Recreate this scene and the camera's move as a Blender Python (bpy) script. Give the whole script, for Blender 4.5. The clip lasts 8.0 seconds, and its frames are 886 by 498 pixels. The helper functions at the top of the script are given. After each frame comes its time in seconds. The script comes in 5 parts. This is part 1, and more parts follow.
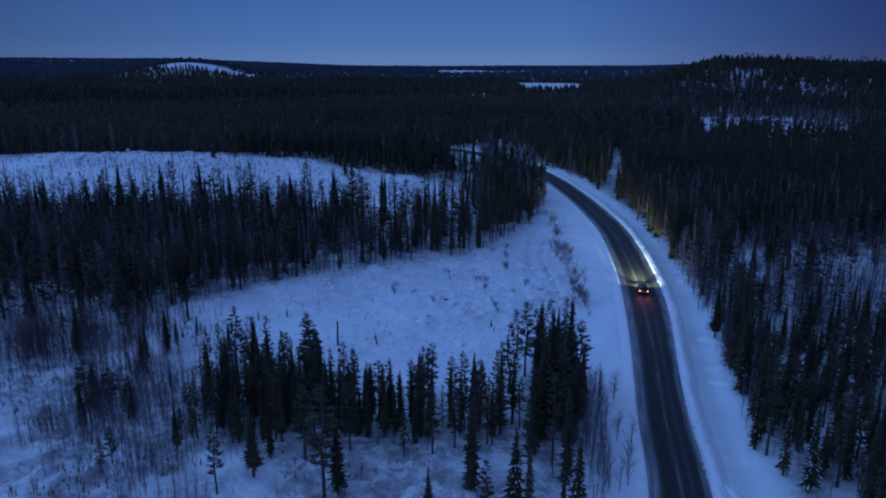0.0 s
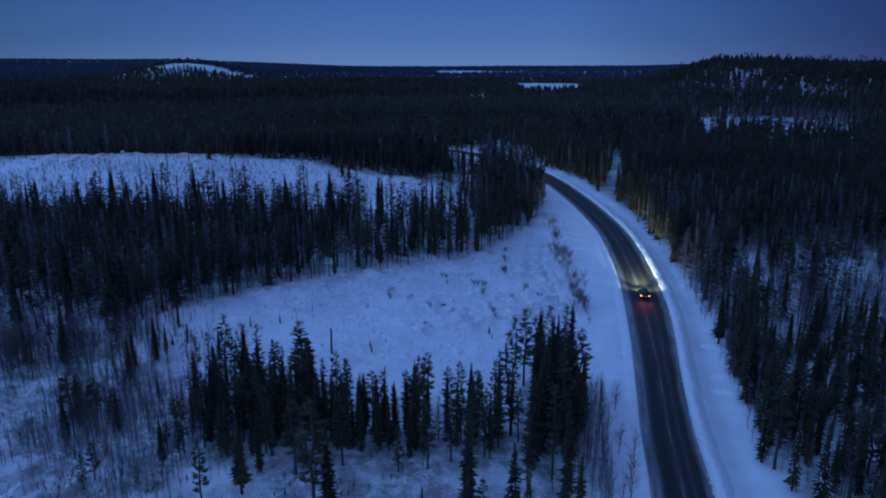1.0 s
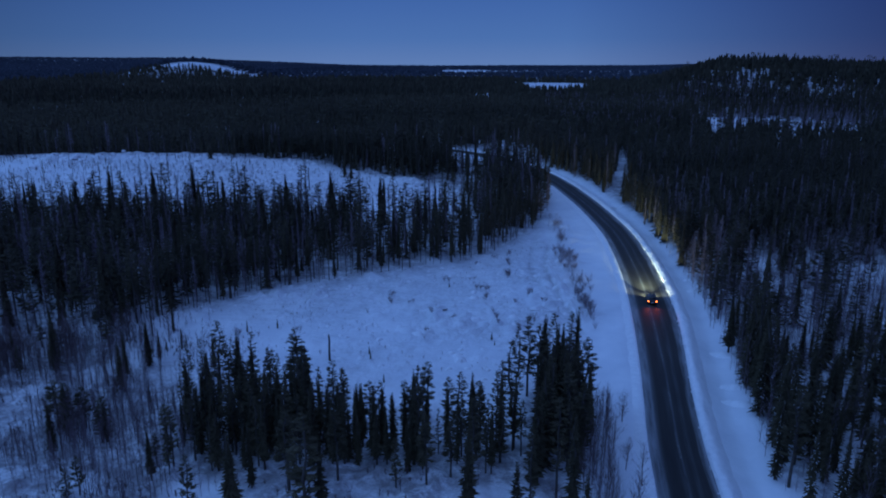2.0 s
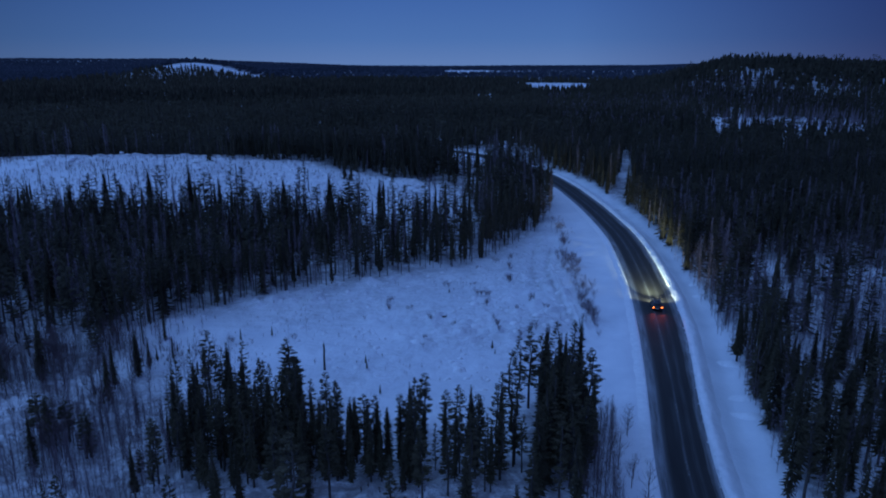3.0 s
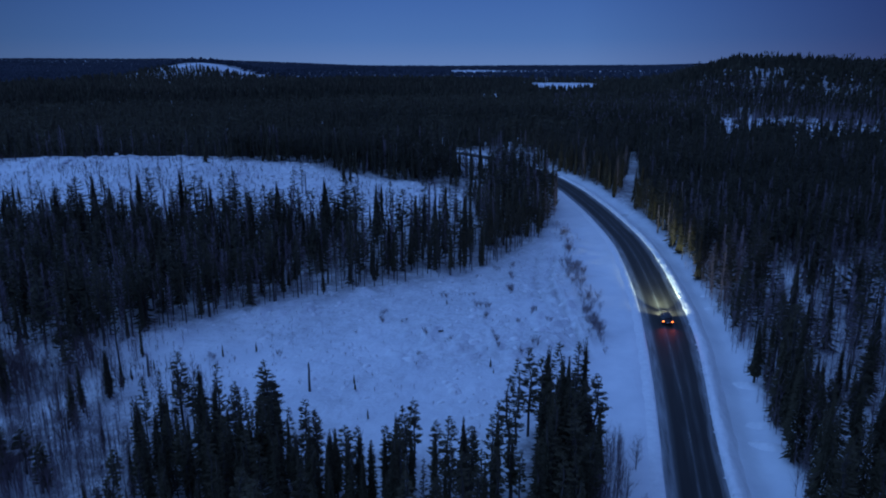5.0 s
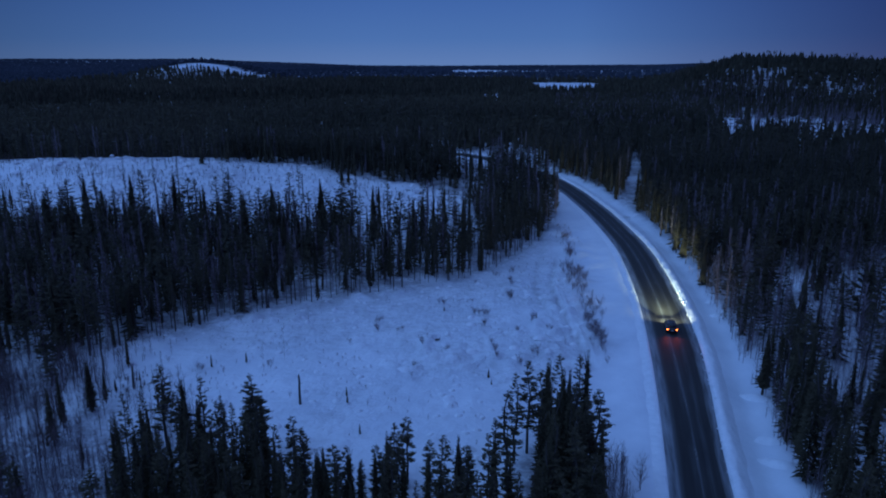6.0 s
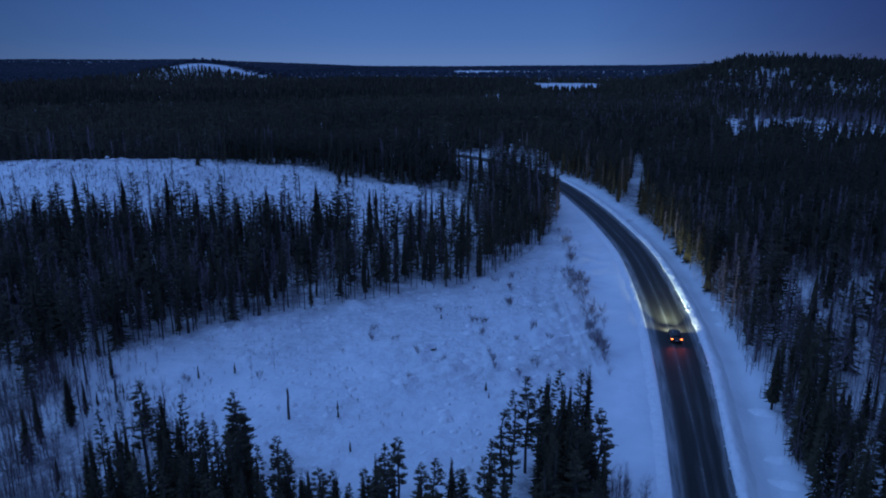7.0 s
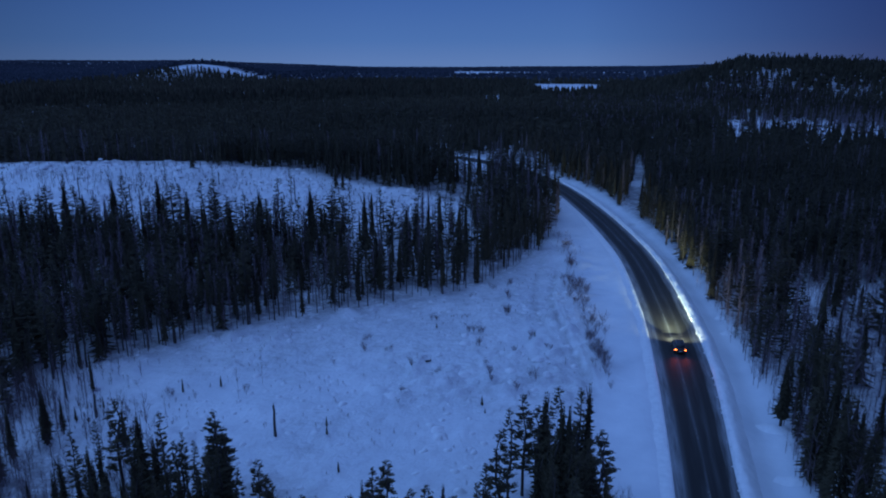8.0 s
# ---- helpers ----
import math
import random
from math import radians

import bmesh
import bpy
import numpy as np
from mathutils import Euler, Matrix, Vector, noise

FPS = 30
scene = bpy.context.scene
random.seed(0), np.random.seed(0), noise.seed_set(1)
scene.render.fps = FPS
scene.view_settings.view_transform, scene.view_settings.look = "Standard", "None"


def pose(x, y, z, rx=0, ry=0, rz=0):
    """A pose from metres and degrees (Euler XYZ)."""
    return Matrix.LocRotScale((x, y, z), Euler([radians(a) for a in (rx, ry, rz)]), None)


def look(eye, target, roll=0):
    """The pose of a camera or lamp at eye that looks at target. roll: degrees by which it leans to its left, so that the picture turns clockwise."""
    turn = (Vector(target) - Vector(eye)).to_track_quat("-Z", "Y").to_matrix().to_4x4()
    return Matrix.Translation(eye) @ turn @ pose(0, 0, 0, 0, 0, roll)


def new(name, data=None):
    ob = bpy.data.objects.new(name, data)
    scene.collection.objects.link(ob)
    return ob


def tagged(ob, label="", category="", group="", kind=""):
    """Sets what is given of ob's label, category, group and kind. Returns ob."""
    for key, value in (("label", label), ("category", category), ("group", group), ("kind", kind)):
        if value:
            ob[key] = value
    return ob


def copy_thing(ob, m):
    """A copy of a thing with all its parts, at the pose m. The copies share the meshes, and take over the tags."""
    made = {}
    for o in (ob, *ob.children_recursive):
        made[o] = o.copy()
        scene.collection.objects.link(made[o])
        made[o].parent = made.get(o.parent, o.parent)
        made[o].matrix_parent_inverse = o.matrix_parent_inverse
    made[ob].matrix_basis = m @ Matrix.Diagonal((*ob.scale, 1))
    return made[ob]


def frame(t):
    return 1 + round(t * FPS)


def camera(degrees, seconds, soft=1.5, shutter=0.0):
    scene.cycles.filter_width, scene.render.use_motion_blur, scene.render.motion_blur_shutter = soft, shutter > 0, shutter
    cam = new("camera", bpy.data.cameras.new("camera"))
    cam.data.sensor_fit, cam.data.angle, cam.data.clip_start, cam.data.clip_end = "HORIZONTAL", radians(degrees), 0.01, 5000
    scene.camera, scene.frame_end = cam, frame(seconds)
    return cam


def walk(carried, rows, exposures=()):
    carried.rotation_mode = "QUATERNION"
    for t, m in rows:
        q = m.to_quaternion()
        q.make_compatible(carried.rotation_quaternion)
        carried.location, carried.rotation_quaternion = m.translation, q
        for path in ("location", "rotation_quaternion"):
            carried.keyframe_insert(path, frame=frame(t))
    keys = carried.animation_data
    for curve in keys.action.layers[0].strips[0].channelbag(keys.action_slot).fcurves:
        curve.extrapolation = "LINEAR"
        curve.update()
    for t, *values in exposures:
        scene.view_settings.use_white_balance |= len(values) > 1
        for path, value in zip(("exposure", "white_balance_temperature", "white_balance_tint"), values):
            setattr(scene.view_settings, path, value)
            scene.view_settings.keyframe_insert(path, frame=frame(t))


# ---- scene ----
cam = camera(63.8, 8.0, 1.9)

PATH = [
    (0, (-1.638, -2.103, 38.015), (-1.663, -0.169, 37.506), -0.0),
    (0.5, (-1.453, -0.762, 37.989), (-1.475, 1.172, 37.48), -0.0),
    (1, (-1.291, 0.541, 37.978), (-1.314, 2.475, 37.47), -0.1),
    (1.5, (-1.135, 1.967, 37.955), (-1.165, 3.901, 37.445), -0.0),
    (3, (-0.43, 6.469, 37.846), (-0.474, 8.402, 37.337), -0.1),
    (3.5, (-0.127, 8.109, 37.824), (-0.177, 10.043, 37.316), -0.1),
    (4, (0.197, 9.712, 37.761), (0.142, 11.645, 37.253), -0.1),
    (4.5, (0.547, 11.399, 37.686), (0.488, 13.332, 37.177), -0.1),
    (6, (1.414, 16.422, 37.604), (1.348, 18.354, 37.095), -0.2),
    (6.5, (1.729, 18.19, 37.583), (1.66, 20.123, 37.074), -0.2),
    (7, (2.026, 19.945, 37.554), (1.955, 21.878, 37.046), -0.2),
    (7.5, (2.353, 21.791, 37.556), (2.28, 23.724, 37.049), -0.2),
    (8, (2.588, 23.531, 37.518), (2.516, 25.465, 37.012), -0.2),
]
walk(cam, [(t, look(e, g, r)) for t, e, g, r in PATH])


# ---- light ----
# blue hour under thin cloud: the sky brightens towards the zenith, a little paler over the far end of the road
WORLD = bpy.data.worlds.new("twilight")
WORLD.use_nodes = True
wn, wl = WORLD.node_tree.nodes, WORLD.node_tree.links
sky = wn.new("ShaderNodeTexSky")
sky.sky_type = "NISHITA"
sky.sun_disc = False
sky.sun_elevation = radians(4.0)
sky.sun_rotation = radians(-100)
sky.ozone_density = 6.0
co = wn.new("ShaderNodeTexCoord")
split = wn.new("ShaderNodeSeparateXYZ")
wl.new(co.outputs["Generated"], split.inputs[0])
cloud = wn.new("ShaderNodeValToRGB")
stops = [(0.0, (0.098, 0.185, 0.42)), (0.03, (0.065, 0.152, 0.395)), (0.10, (0.040, 0.108, 0.345)), (0.3, (0.105, 0.218, 0.625)), (1.0, (0.170, 0.372, 0.88))]
while len(cloud.color_ramp.elements) < len(stops):
    cloud.color_ramp.elements.new(0.5)
for e, (at, c) in zip(cloud.color_ramp.elements, stops):
    e.position, e.color = at, (*c, 1)
wl.new(split.outputs["Z"], cloud.inputs[0])
west = wn.new("ShaderNodeMapRange")
west.inputs["From Min"].default_value, west.inputs["From Max"].default_value = 0.80, 0.99
west.inputs["To Min"].default_value, west.inputs["To Max"].default_value = 0.52, 1.0
wl.new(split.outputs["Y"], west.inputs["Value"])
shade = wn.new("ShaderNodeVectorMath")
shade.operation = "SCALE"
wl.new(cloud.outputs["Color"], shade.inputs[0])
east = wn.new("ShaderNodeMapRange")
east.inputs["From Min"].default_value, east.inputs["From Max"].default_value = 0.15, 0.6
east.inputs["To Min"].default_value, east.inputs["To Max"].default_value = 0.0, 1.0
wl.new(split.outputs["X"], east.inputs["Value"])
# a paler sky on the side that the drone turns its back to
back = wn.new("ShaderNodeMapRange")
back.inputs["From Min"].default_value, back.inputs["From Max"].default_value = 0.7, -0.5
back.inputs["To Min"].default_value, back.inputs["To Max"].default_value = 1.0, 1.95
wl.new(split.outputs["Y"], back.inputs["Value"])
both = wn.new("ShaderNodeMath")
both.operation = "MULTIPLY"
wl.new(west.outputs[0], both.inputs[0])
wl.new(back.outputs[0], both.inputs[1])
wl.new(both.outputs[0], shade.inputs["Scale"])
# deeper indigo towards the night side
night = wn.new("ShaderNodeMix")
night.data_type = "RGBA"
night.inputs[6].default_value, night.inputs[7].default_value = (1, 1, 1, 1), (0.38, 0.28, 0.46, 1)
wl.new(east.outputs[0], night.inputs[0])
dusk = wn.new("ShaderNodeVectorMath")
dusk.operation = "MULTIPLY"
wl.new(shade.outputs[0], dusk.inputs[0])
wl.new(night.outputs[2], dusk.inputs[1])
glow = wn.new("ShaderNodeVectorMath")
glow.operation = "MULTIPLY_ADD"
glow.inputs[1].default_value = (0.0015, 0.0025, 0.006)
wl.new(sky.outputs["Color"], glow.inputs[0])
wl.new(dusk.outputs[0], glow.inputs[2])
wl.new(glow.outputs[0], wn["Background"].inputs["Color"])
wn["Background"].inputs["Strength"].default_value = 1.06
scene.world = WORLD

sun_data = bpy.data.lights.new("sun", "SUN")
sun_data.energy, sun_data.angle, sun_data.color = 0.67, radians(36), (0.146, 0.362, 0.92)
sun = new("sun", sun_data)
sun.matrix_world = look((-75, 62, 55), (0, 0, 0))

rng = np.random.default_rng(7)


# ---- numbers for the land ----
def smooth(a, b, v):
    u = np.clip((np.asarray(v, float) - a) / (b - a), 0, 1)
    return u * u * (3 - 2 * u)


def lattice(i, j, seed):
    n = (i.astype(np.int64) * 374761393 + j.astype(np.int64) * 668265263 + seed * 974634533) & 0x7FFFFFFF
    n = ((n ^ (n >> 13)) * 1274126177) & 0x7FFFFFFF
    return ((n ^ (n >> 16)) & 0xFFFF) / 65535.0


def field(x, y, size, seed=1):
    """Smooth noise from 0 to 1 with bumps of that size in metres."""
    x, y = np.asarray(x, float) / size, np.asarray(y, float) / size
    i, j = np.floor(x), np.floor(y)
    u, v = x - i, y - j
    u, v = u * u * (3 - 2 * u), v * v * (3 - 2 * v)
    a, b = lattice(i, j, seed), lattice(i + 1, j, seed)
    c, d = lattice(i, j + 1, seed), lattice(i + 1, j + 1, seed)
    return (a * (1 - u) + b * u) * (1 - v) + (c * (1 - u) + d * u) * v


def inside(poly, x, y):
    x, y = np.asarray(x, float), np.asarray(y, float)
    hit = np.zeros(x.shape, bool)
    for (x0, y0), (x1, y1) in zip(poly, poly[1:] + poly[:1]):
        cross = (y0 > y) != (y1 > y)
        hit ^= cross & (x < (x1 - x0) * (y - y0) / ((y1 - y0) or 1e-9) + x0)
    return hit


# middle of the road, from behind the camera to where it is lost in the forest
ROAD_LINE = [(2, -60), (7, -10), (12.5, 25), (19.2, 54), (21.9, 69), (24.2, 80), (26.7, 92.5), (29.3, 107), (31.7, 122),
             (33.3, 135), (34.6, 148), (35.4, 160), (35.5, 172), (35.0, 190), (33.9, 207), (31.6, 228), (27.0, 248), (17.5, 268),
             (4.0, 285), (-14, 300), (-40, 318), (-75, 335)]


def spline(points, step):
    p = np.array(points, float)
    p = np.vstack([2 * p[0] - p[1], p, 2 * p[-1] - p[-2]])
    out = []
    for k in range(1, len(p) - 2):
        n = max(2, int(np.linalg.norm(p[k + 1] - p[k]) / step))
        for u in np.arange(n) / n:
            out.append(0.5 * (2 * p[k] + (p[k + 1] - p[k - 1]) * u + (2 * p[k - 1] - 5 * p[k] + 4 * p[k + 1] - p[k + 2]) * u * u
                              + (3 * p[k] - p[k - 1] - 3 * p[k + 1] + p[k + 2]) * u ** 3))
    out.append(p[-2])
    return np.array(out)


road_mid = spline(ROAD_LINE, 1.0)
tangent = np.gradient(road_mid, axis=0)
tangent /= np.linalg.norm(tangent, axis=1)[:, None]
road_side = np.stack([tangent[:, 1], -tangent[:, 0]], 1)
road_run = np.concatenate([[0], np.cumsum(np.linalg.norm(np.diff(road_mid, axis=0), axis=1))])


def off_road(x, y):
    """Signed metres from the middle of the road, right positive; large where far."""
    x, y = np.asarray(x, float).ravel(), np.asarray(y, float).ravel()
    out = np.full(x.shape, 999.0)
    near = np.where((y > -90) & (y < 370) & (x > -110) & (x < 70))[0]
    for part in np.array_split(near, max(1, len(near) // 4000)):
        d = (x[part, None] - road_mid[None, :, 0]) ** 2 + (y[part, None] - road_mid[None, :, 1]) ** 2
        k = d.argmin(1)
        s = (x[part] - road_mid[k, 0]) * road_side[k, 0] + (y[part] - road_mid[k, 1]) * road_side[k, 1]
        out[part] = np.sign(s) * np.sqrt(d[np.arange(len(part)), k])
    return out


def shoulder(y):
    """How far the ploughed right edge stands out, growing along the road."""
    return 3.45 - 1.2 * smooth(112, 78, y)


def land(x, y):
    """The lie of the land without its small bumps."""
    x, y = np.asarray(x, float), np.asarray(y, float)
    d = np.hypot(x, y) + 1e-6
    bear = x / np.maximum(y, 1.0)
    front = smooth(0, 60, y)
    crest, line = 6.7 * smooth(25, -150, x), 264 + 0.27 * np.clip(x + 60, -180, 0)
    z = crest * smooth(line - 82, line, y) * (1 - 1.8 * smooth(line + 5, line + 60, y) + 0.8 * smooth(400, 900, y))
    z += 3.0 * np.exp(-((x - 0) / 60) ** 2 - ((y - 300) / 55) ** 2)
    z += front * 33 * smooth(0.22, 0.37, bear) * (1 - 0.24 * smooth(0.38, 0.60, bear)) * smooth(540, 860, d) * (1 - 0.6 * smooth(1100, 1800, d))
    z += 38 * np.exp(-((x + 525) / 120) ** 2 - ((y - 1440) / 200) ** 2)
    z += 17 * np.exp(-((x + 290) / 210) ** 2 - ((y - 1850) / 300) ** 2)
    z += smooth(2300, 4600, d) * (7 + 44 * smooth(-0.08, -0.42, bear) * front)
    z += 5 * (field(x, y, 330, 3) - 0.5) * smooth(350, 900, d)
    z += 1.2 * (field(x, y, 45, 4) - 0.5) * smooth(15, 45, np.abs(x - 30)) * smooth(90, 190, d)
    return z


CLEARING = [(-50, 96), (-46, 105), (-40, 111.5), (-34, 117), (-27, 122), (-21, 125.5), (-13, 129.5), (-5, 134.5), (3, 141),
            (9, 149), (17, 167), (24, 190), (27.5, 200), (33, 200), (33, 120), (17, 88), (9, 84), (1, 76), (-8, 72), (-16, 80), (-23, 82), (-32, 82)]
FELLED = [(-300, 166), (-130, 172), (-60, 176), (-18, 178), (2, 190), (0, 212), (-8, 226), (-20, 235), (-38, 244), (-56, 257), (-90, 258),
          (-136, 246), (-200, 229), (-300, 206)]
GLADE = [(-80, 20), (-14, 20), (6, 40), (7, 55), (3, 66), (-20, 62), (-29, 70), (-31, 92), (-46, 103), (-56, 104.5), (-70, 114), (-95, 126), (-100, 60)]
BARE_GLADE = [(-66, 48), (-38, 48), (-41.5, 64), (-45, 74), (-66, 79)]
OPEN_WOOD = [(52, 146), (102, 148), (104, 96), (60, 94), (48, 106)]
SIDE_TRACK = [(39, 190), (45, 198), (48, 206), (61.5, 262), (66, 290), (63, 290), (58, 262), (43, 210), (38, 205)]


def wooded(x, y):
    """How dense the forest stands, 0 to 1."""
    s, d = off_road(x, y), np.hypot(x, y)
    bear = x / np.maximum(y, 1)
    k = np.ones(len(x))
    k[(s > -10.5) & (s < 8.8)] = 0
    k[(s > -9) & (s < 10.5) & (y > 180) & (y < 240)] = 0
    for poly, left in ((CLEARING, 0.0), (FELLED, 0.012), (GLADE, 0.0), (SIDE_TRACK, 0.0)):
        k[inside(poly, x, y)] = left
    k[(y < 100) & (y > 20) & (x < 16) & (x > -95) & (x < 0.0 * y + 15)] = 0
    k[(y < 86) & (x > -95) & (x < 17)] = 0
    back = (y > 130) & (y < 196) & (x > -62) & (x < 4) & (off_road(x, y) < -12)
    k = np.where(back, k * (1 - 0.5 * smooth(140, 176, y)), k)
    k[inside(GLADE, x, y) & (y > 97)] = 0.6
    # thin growth and felled patches on the slope
    gaps = field(x, y, 55, 41) * 0.6 + field(x, y, 19, 42) * 0.4
    slope = (bear > 0.25) & (bear < 0.6) & (d > 340) & (d < 800)
    band = smooth(372, 395, d) * smooth(560, 520, d) * smooth(0.31, 0.35, bear) * smooth(0.58, 0.53, bear)
    upper = smooth(560, 575, d) * smooth(605, 585, d) * smooth(0.27, 0.30, bear) * smooth(0.43, 0.39, bear)
    k = np.where(slope, k * np.clip(1 - 0.93 * band * smooth(0.26, 0.36, gaps) - 0.45 * upper * smooth(0.40, 0.50, gaps), 0.02, 1), k)
    # open fields, bogs and the bare top of the far hill
    k[(x > 86 + 0.01 * y) & (x < 222) & (y > 985) & (y < 1330)] = 0.01
    k[(x > 18) & (x < 54) & (y > 750) & (y < 900)] = 0.05
    k[(x > -9) & (x < 7) & (y > 206) & (y < 238) & (k > 0.5)] = 0.3
    k[(x > -3) & (x < 11) & (y > 248) & (y < 292)] = 0.03
    k[(np.abs(x + 22) < 9) & (np.abs(y - 318) < 22)] = 0.05
    bald = ((x + 535) / 185) ** 2 + ((y - 1366 - 0.20 * (x + 545)) / 48) ** 2 + 1.3 * (field(x, y, 40, 44) - 0.5) < 1
    k[bald] = 0.008
    bogs = (d > 1700) & (bear > -0.02) & (field(x / 2.4, y, 300, 45) > 0.82)
    k[bogs] = 0.0
    return k


def wheel_lines(x, y):
    """Two ruts of a forest machine along the edge of the clearing, 0 to 1."""
    outer = np.interp(y, (96, 107, 115, 125, 134, 143, 160), (18.0, 17.2, 16.6, 16.0, 15.8, 17.4, 20.5))
    inner = np.interp(y, (96, 107, 112, 121, 130.5, 143, 160), (17.2, 16.4, 15.4, 13.8, 13.0, 14.2, 17.2))
    return (np.exp(-((x - outer) / 0.45) ** 2) + 0.6 * np.exp(-((x - inner) / 0.45) ** 2)) * smooth(98, 106, y) * smooth(160, 146, y)


def wheel_ridge(x, y):
    """Snow that the machine pushed up on the outer side of its ruts, 0 to 1."""
    outer = np.interp(y, (96, 107, 115, 125, 134, 143, 160), (18.0, 17.2, 16.6, 16.0, 15.8, 17.4, 20.5))
    return np.exp(-((x - outer - 0.95) / 0.4) ** 2) * smooth(100, 108, y) * smooth(152, 142, y)


def bumps(x, y, s):
    """Snowed-over tussocks, stumps and drifts."""
    cut = np.maximum(inside(CLEARING, x, y) * 1.0, np.maximum(1.1 * inside(GLADE, x, y), 1.9 * inside(FELLED, x, y)))
    patchy = 0.35 + 0.9 * smooth(0.35, 0.65, field(x, y, 15, 14))
    lumps = patchy * np.where(y > 160, 0.9, 1.0) * (np.clip(field(x, y, 4.6, 16) - 0.5, 0, 1) * np.where(y > 160, 0.7, 0.0) + np.clip(field(0.8 * x + 0.6 * y, 0.8 * y - 0.6 * x, 3.3, 11) - 0.5, 0, 1) * 0.45 + np.clip(field(0.6 * x - 0.8 * y, 0.6 * y + 0.8 * x, 1.15, 12) - 0.54, 0, 1) * 1.5)
    # a smooth wind-packed drift at the near end of the clearing
    lumps = lumps * (1 - 0.9 * np.exp(-((x + 26.5) / 8.5) ** 2 - ((y - 100) / 4.0) ** 2))
    z = cut * lumps * smooth(6, 13, np.abs(s)) + 0.35 * (field(x, y, 9, 13) - 0.5) * smooth(5, 12, np.abs(s))
    z += 0.12 * np.clip(field(x, y, 2.0, 17) - 0.5, 0, 1) * smooth(4, 7, s)
    z += 0.45 * wheel_ridge(x, y) - 0.35 * wheel_lines(x, y)
    # the ditch along both sides of the road
    z -= 0.75 * np.exp(-((s - 7.6) / 1.8) ** 2)
    z += 0.6 * np.clip(field(x, y, 1.7, 19) - 0.52, 0, 1) * smooth(8.0, 9.5, s) * smooth(16, 13, s)
    z -= 0.35 * smooth(-4.0, -9.0, s) * smooth(-16, -11, s)
    # old wheel lines in the snow of the right verge
    z -= 0.05 * np.exp(-((s - 7.7) / 0.35) ** 2) * (0.4 + 0.6 * field(x, y, 14, 18))
    return z


def ground_z(x, y):
    x, y = np.asarray(x, float).ravel(), np.asarray(y, float).ravel()
    s = off_road(x, y)
    s = np.where(s > 1.0, s + 3.45 - shoulder(y), s)
    return land(x, y) + bumps(x, y, s) - 0.22 * np.where(s > 0, smooth(5.4, 4.4, s), smooth(-4.5, -3.4, s))


# ---- materials ----
def material(name, rough=0.8, metal=0.0, colour=(0.5, 0.5, 0.5)):
    m = bpy.data.materials.new(name)
    m.use_nodes = True
    b = m.node_tree.nodes["Principled BSDF"]
    b.inputs["Roughness"].default_value, b.inputs["Metallic"].default_value = rough, metal
    b.inputs["Base Color"].default_value = (*colour, 1)
    return m, m.node_tree.nodes, m.node_tree.links, b


def ramp(nodes, links, source, stops):
    r = nodes.new("ShaderNodeValToRGB")
    while len(r.color_ramp.elements) < len(stops):
        r.color_ramp.elements.new(0.5)
    for e, (at, c) in zip(r.color_ramp.elements, stops):
        e.position, e.color = at, (*c, 1) if len(c) == 3 else c
    links.new(source, r.inputs[0])
    return r.outputs["Color"]


def grain(nodes, links, scale, detail=4, rough=0.6, vector=None):
    n = nodes.new("ShaderNodeTexNoise")
    n.inputs["Scale"].default_value, n.inputs["Detail"].default_value, n.inputs["Roughness"].default_value = scale, detail, rough
    if vector is not None:
        links.new(vector, n.inputs["Vector"])
    return n.outputs["Fac"]


def mixed(nodes, links, fac, a, b, blend="MIX"):
    n = nodes.new("ShaderNodeMix")
    n.data_type, n.blend_type = "RGBA", blend
    for socket, v in ((n.inputs[0], fac), (n.inputs[6], a), (n.inputs[7], b)):
        if isinstance(v, (int, float)):
            socket.default_value = v
        elif isinstance(v, tuple):
            socket.default_value = (*v, 1)
        else:
            links.new(v, socket)
    return n.outputs[2]


def bump(nodes, links, b, height, strength, distance):
    n = nodes.new("ShaderNodeBump")
    n.inputs["Strength"].default_value, n.inputs["Distance"].default_value = strength, distance
    links.new(height, n.inputs["Height"])
    links.new(n.outputs["Normal"], b.inputs["Normal"])


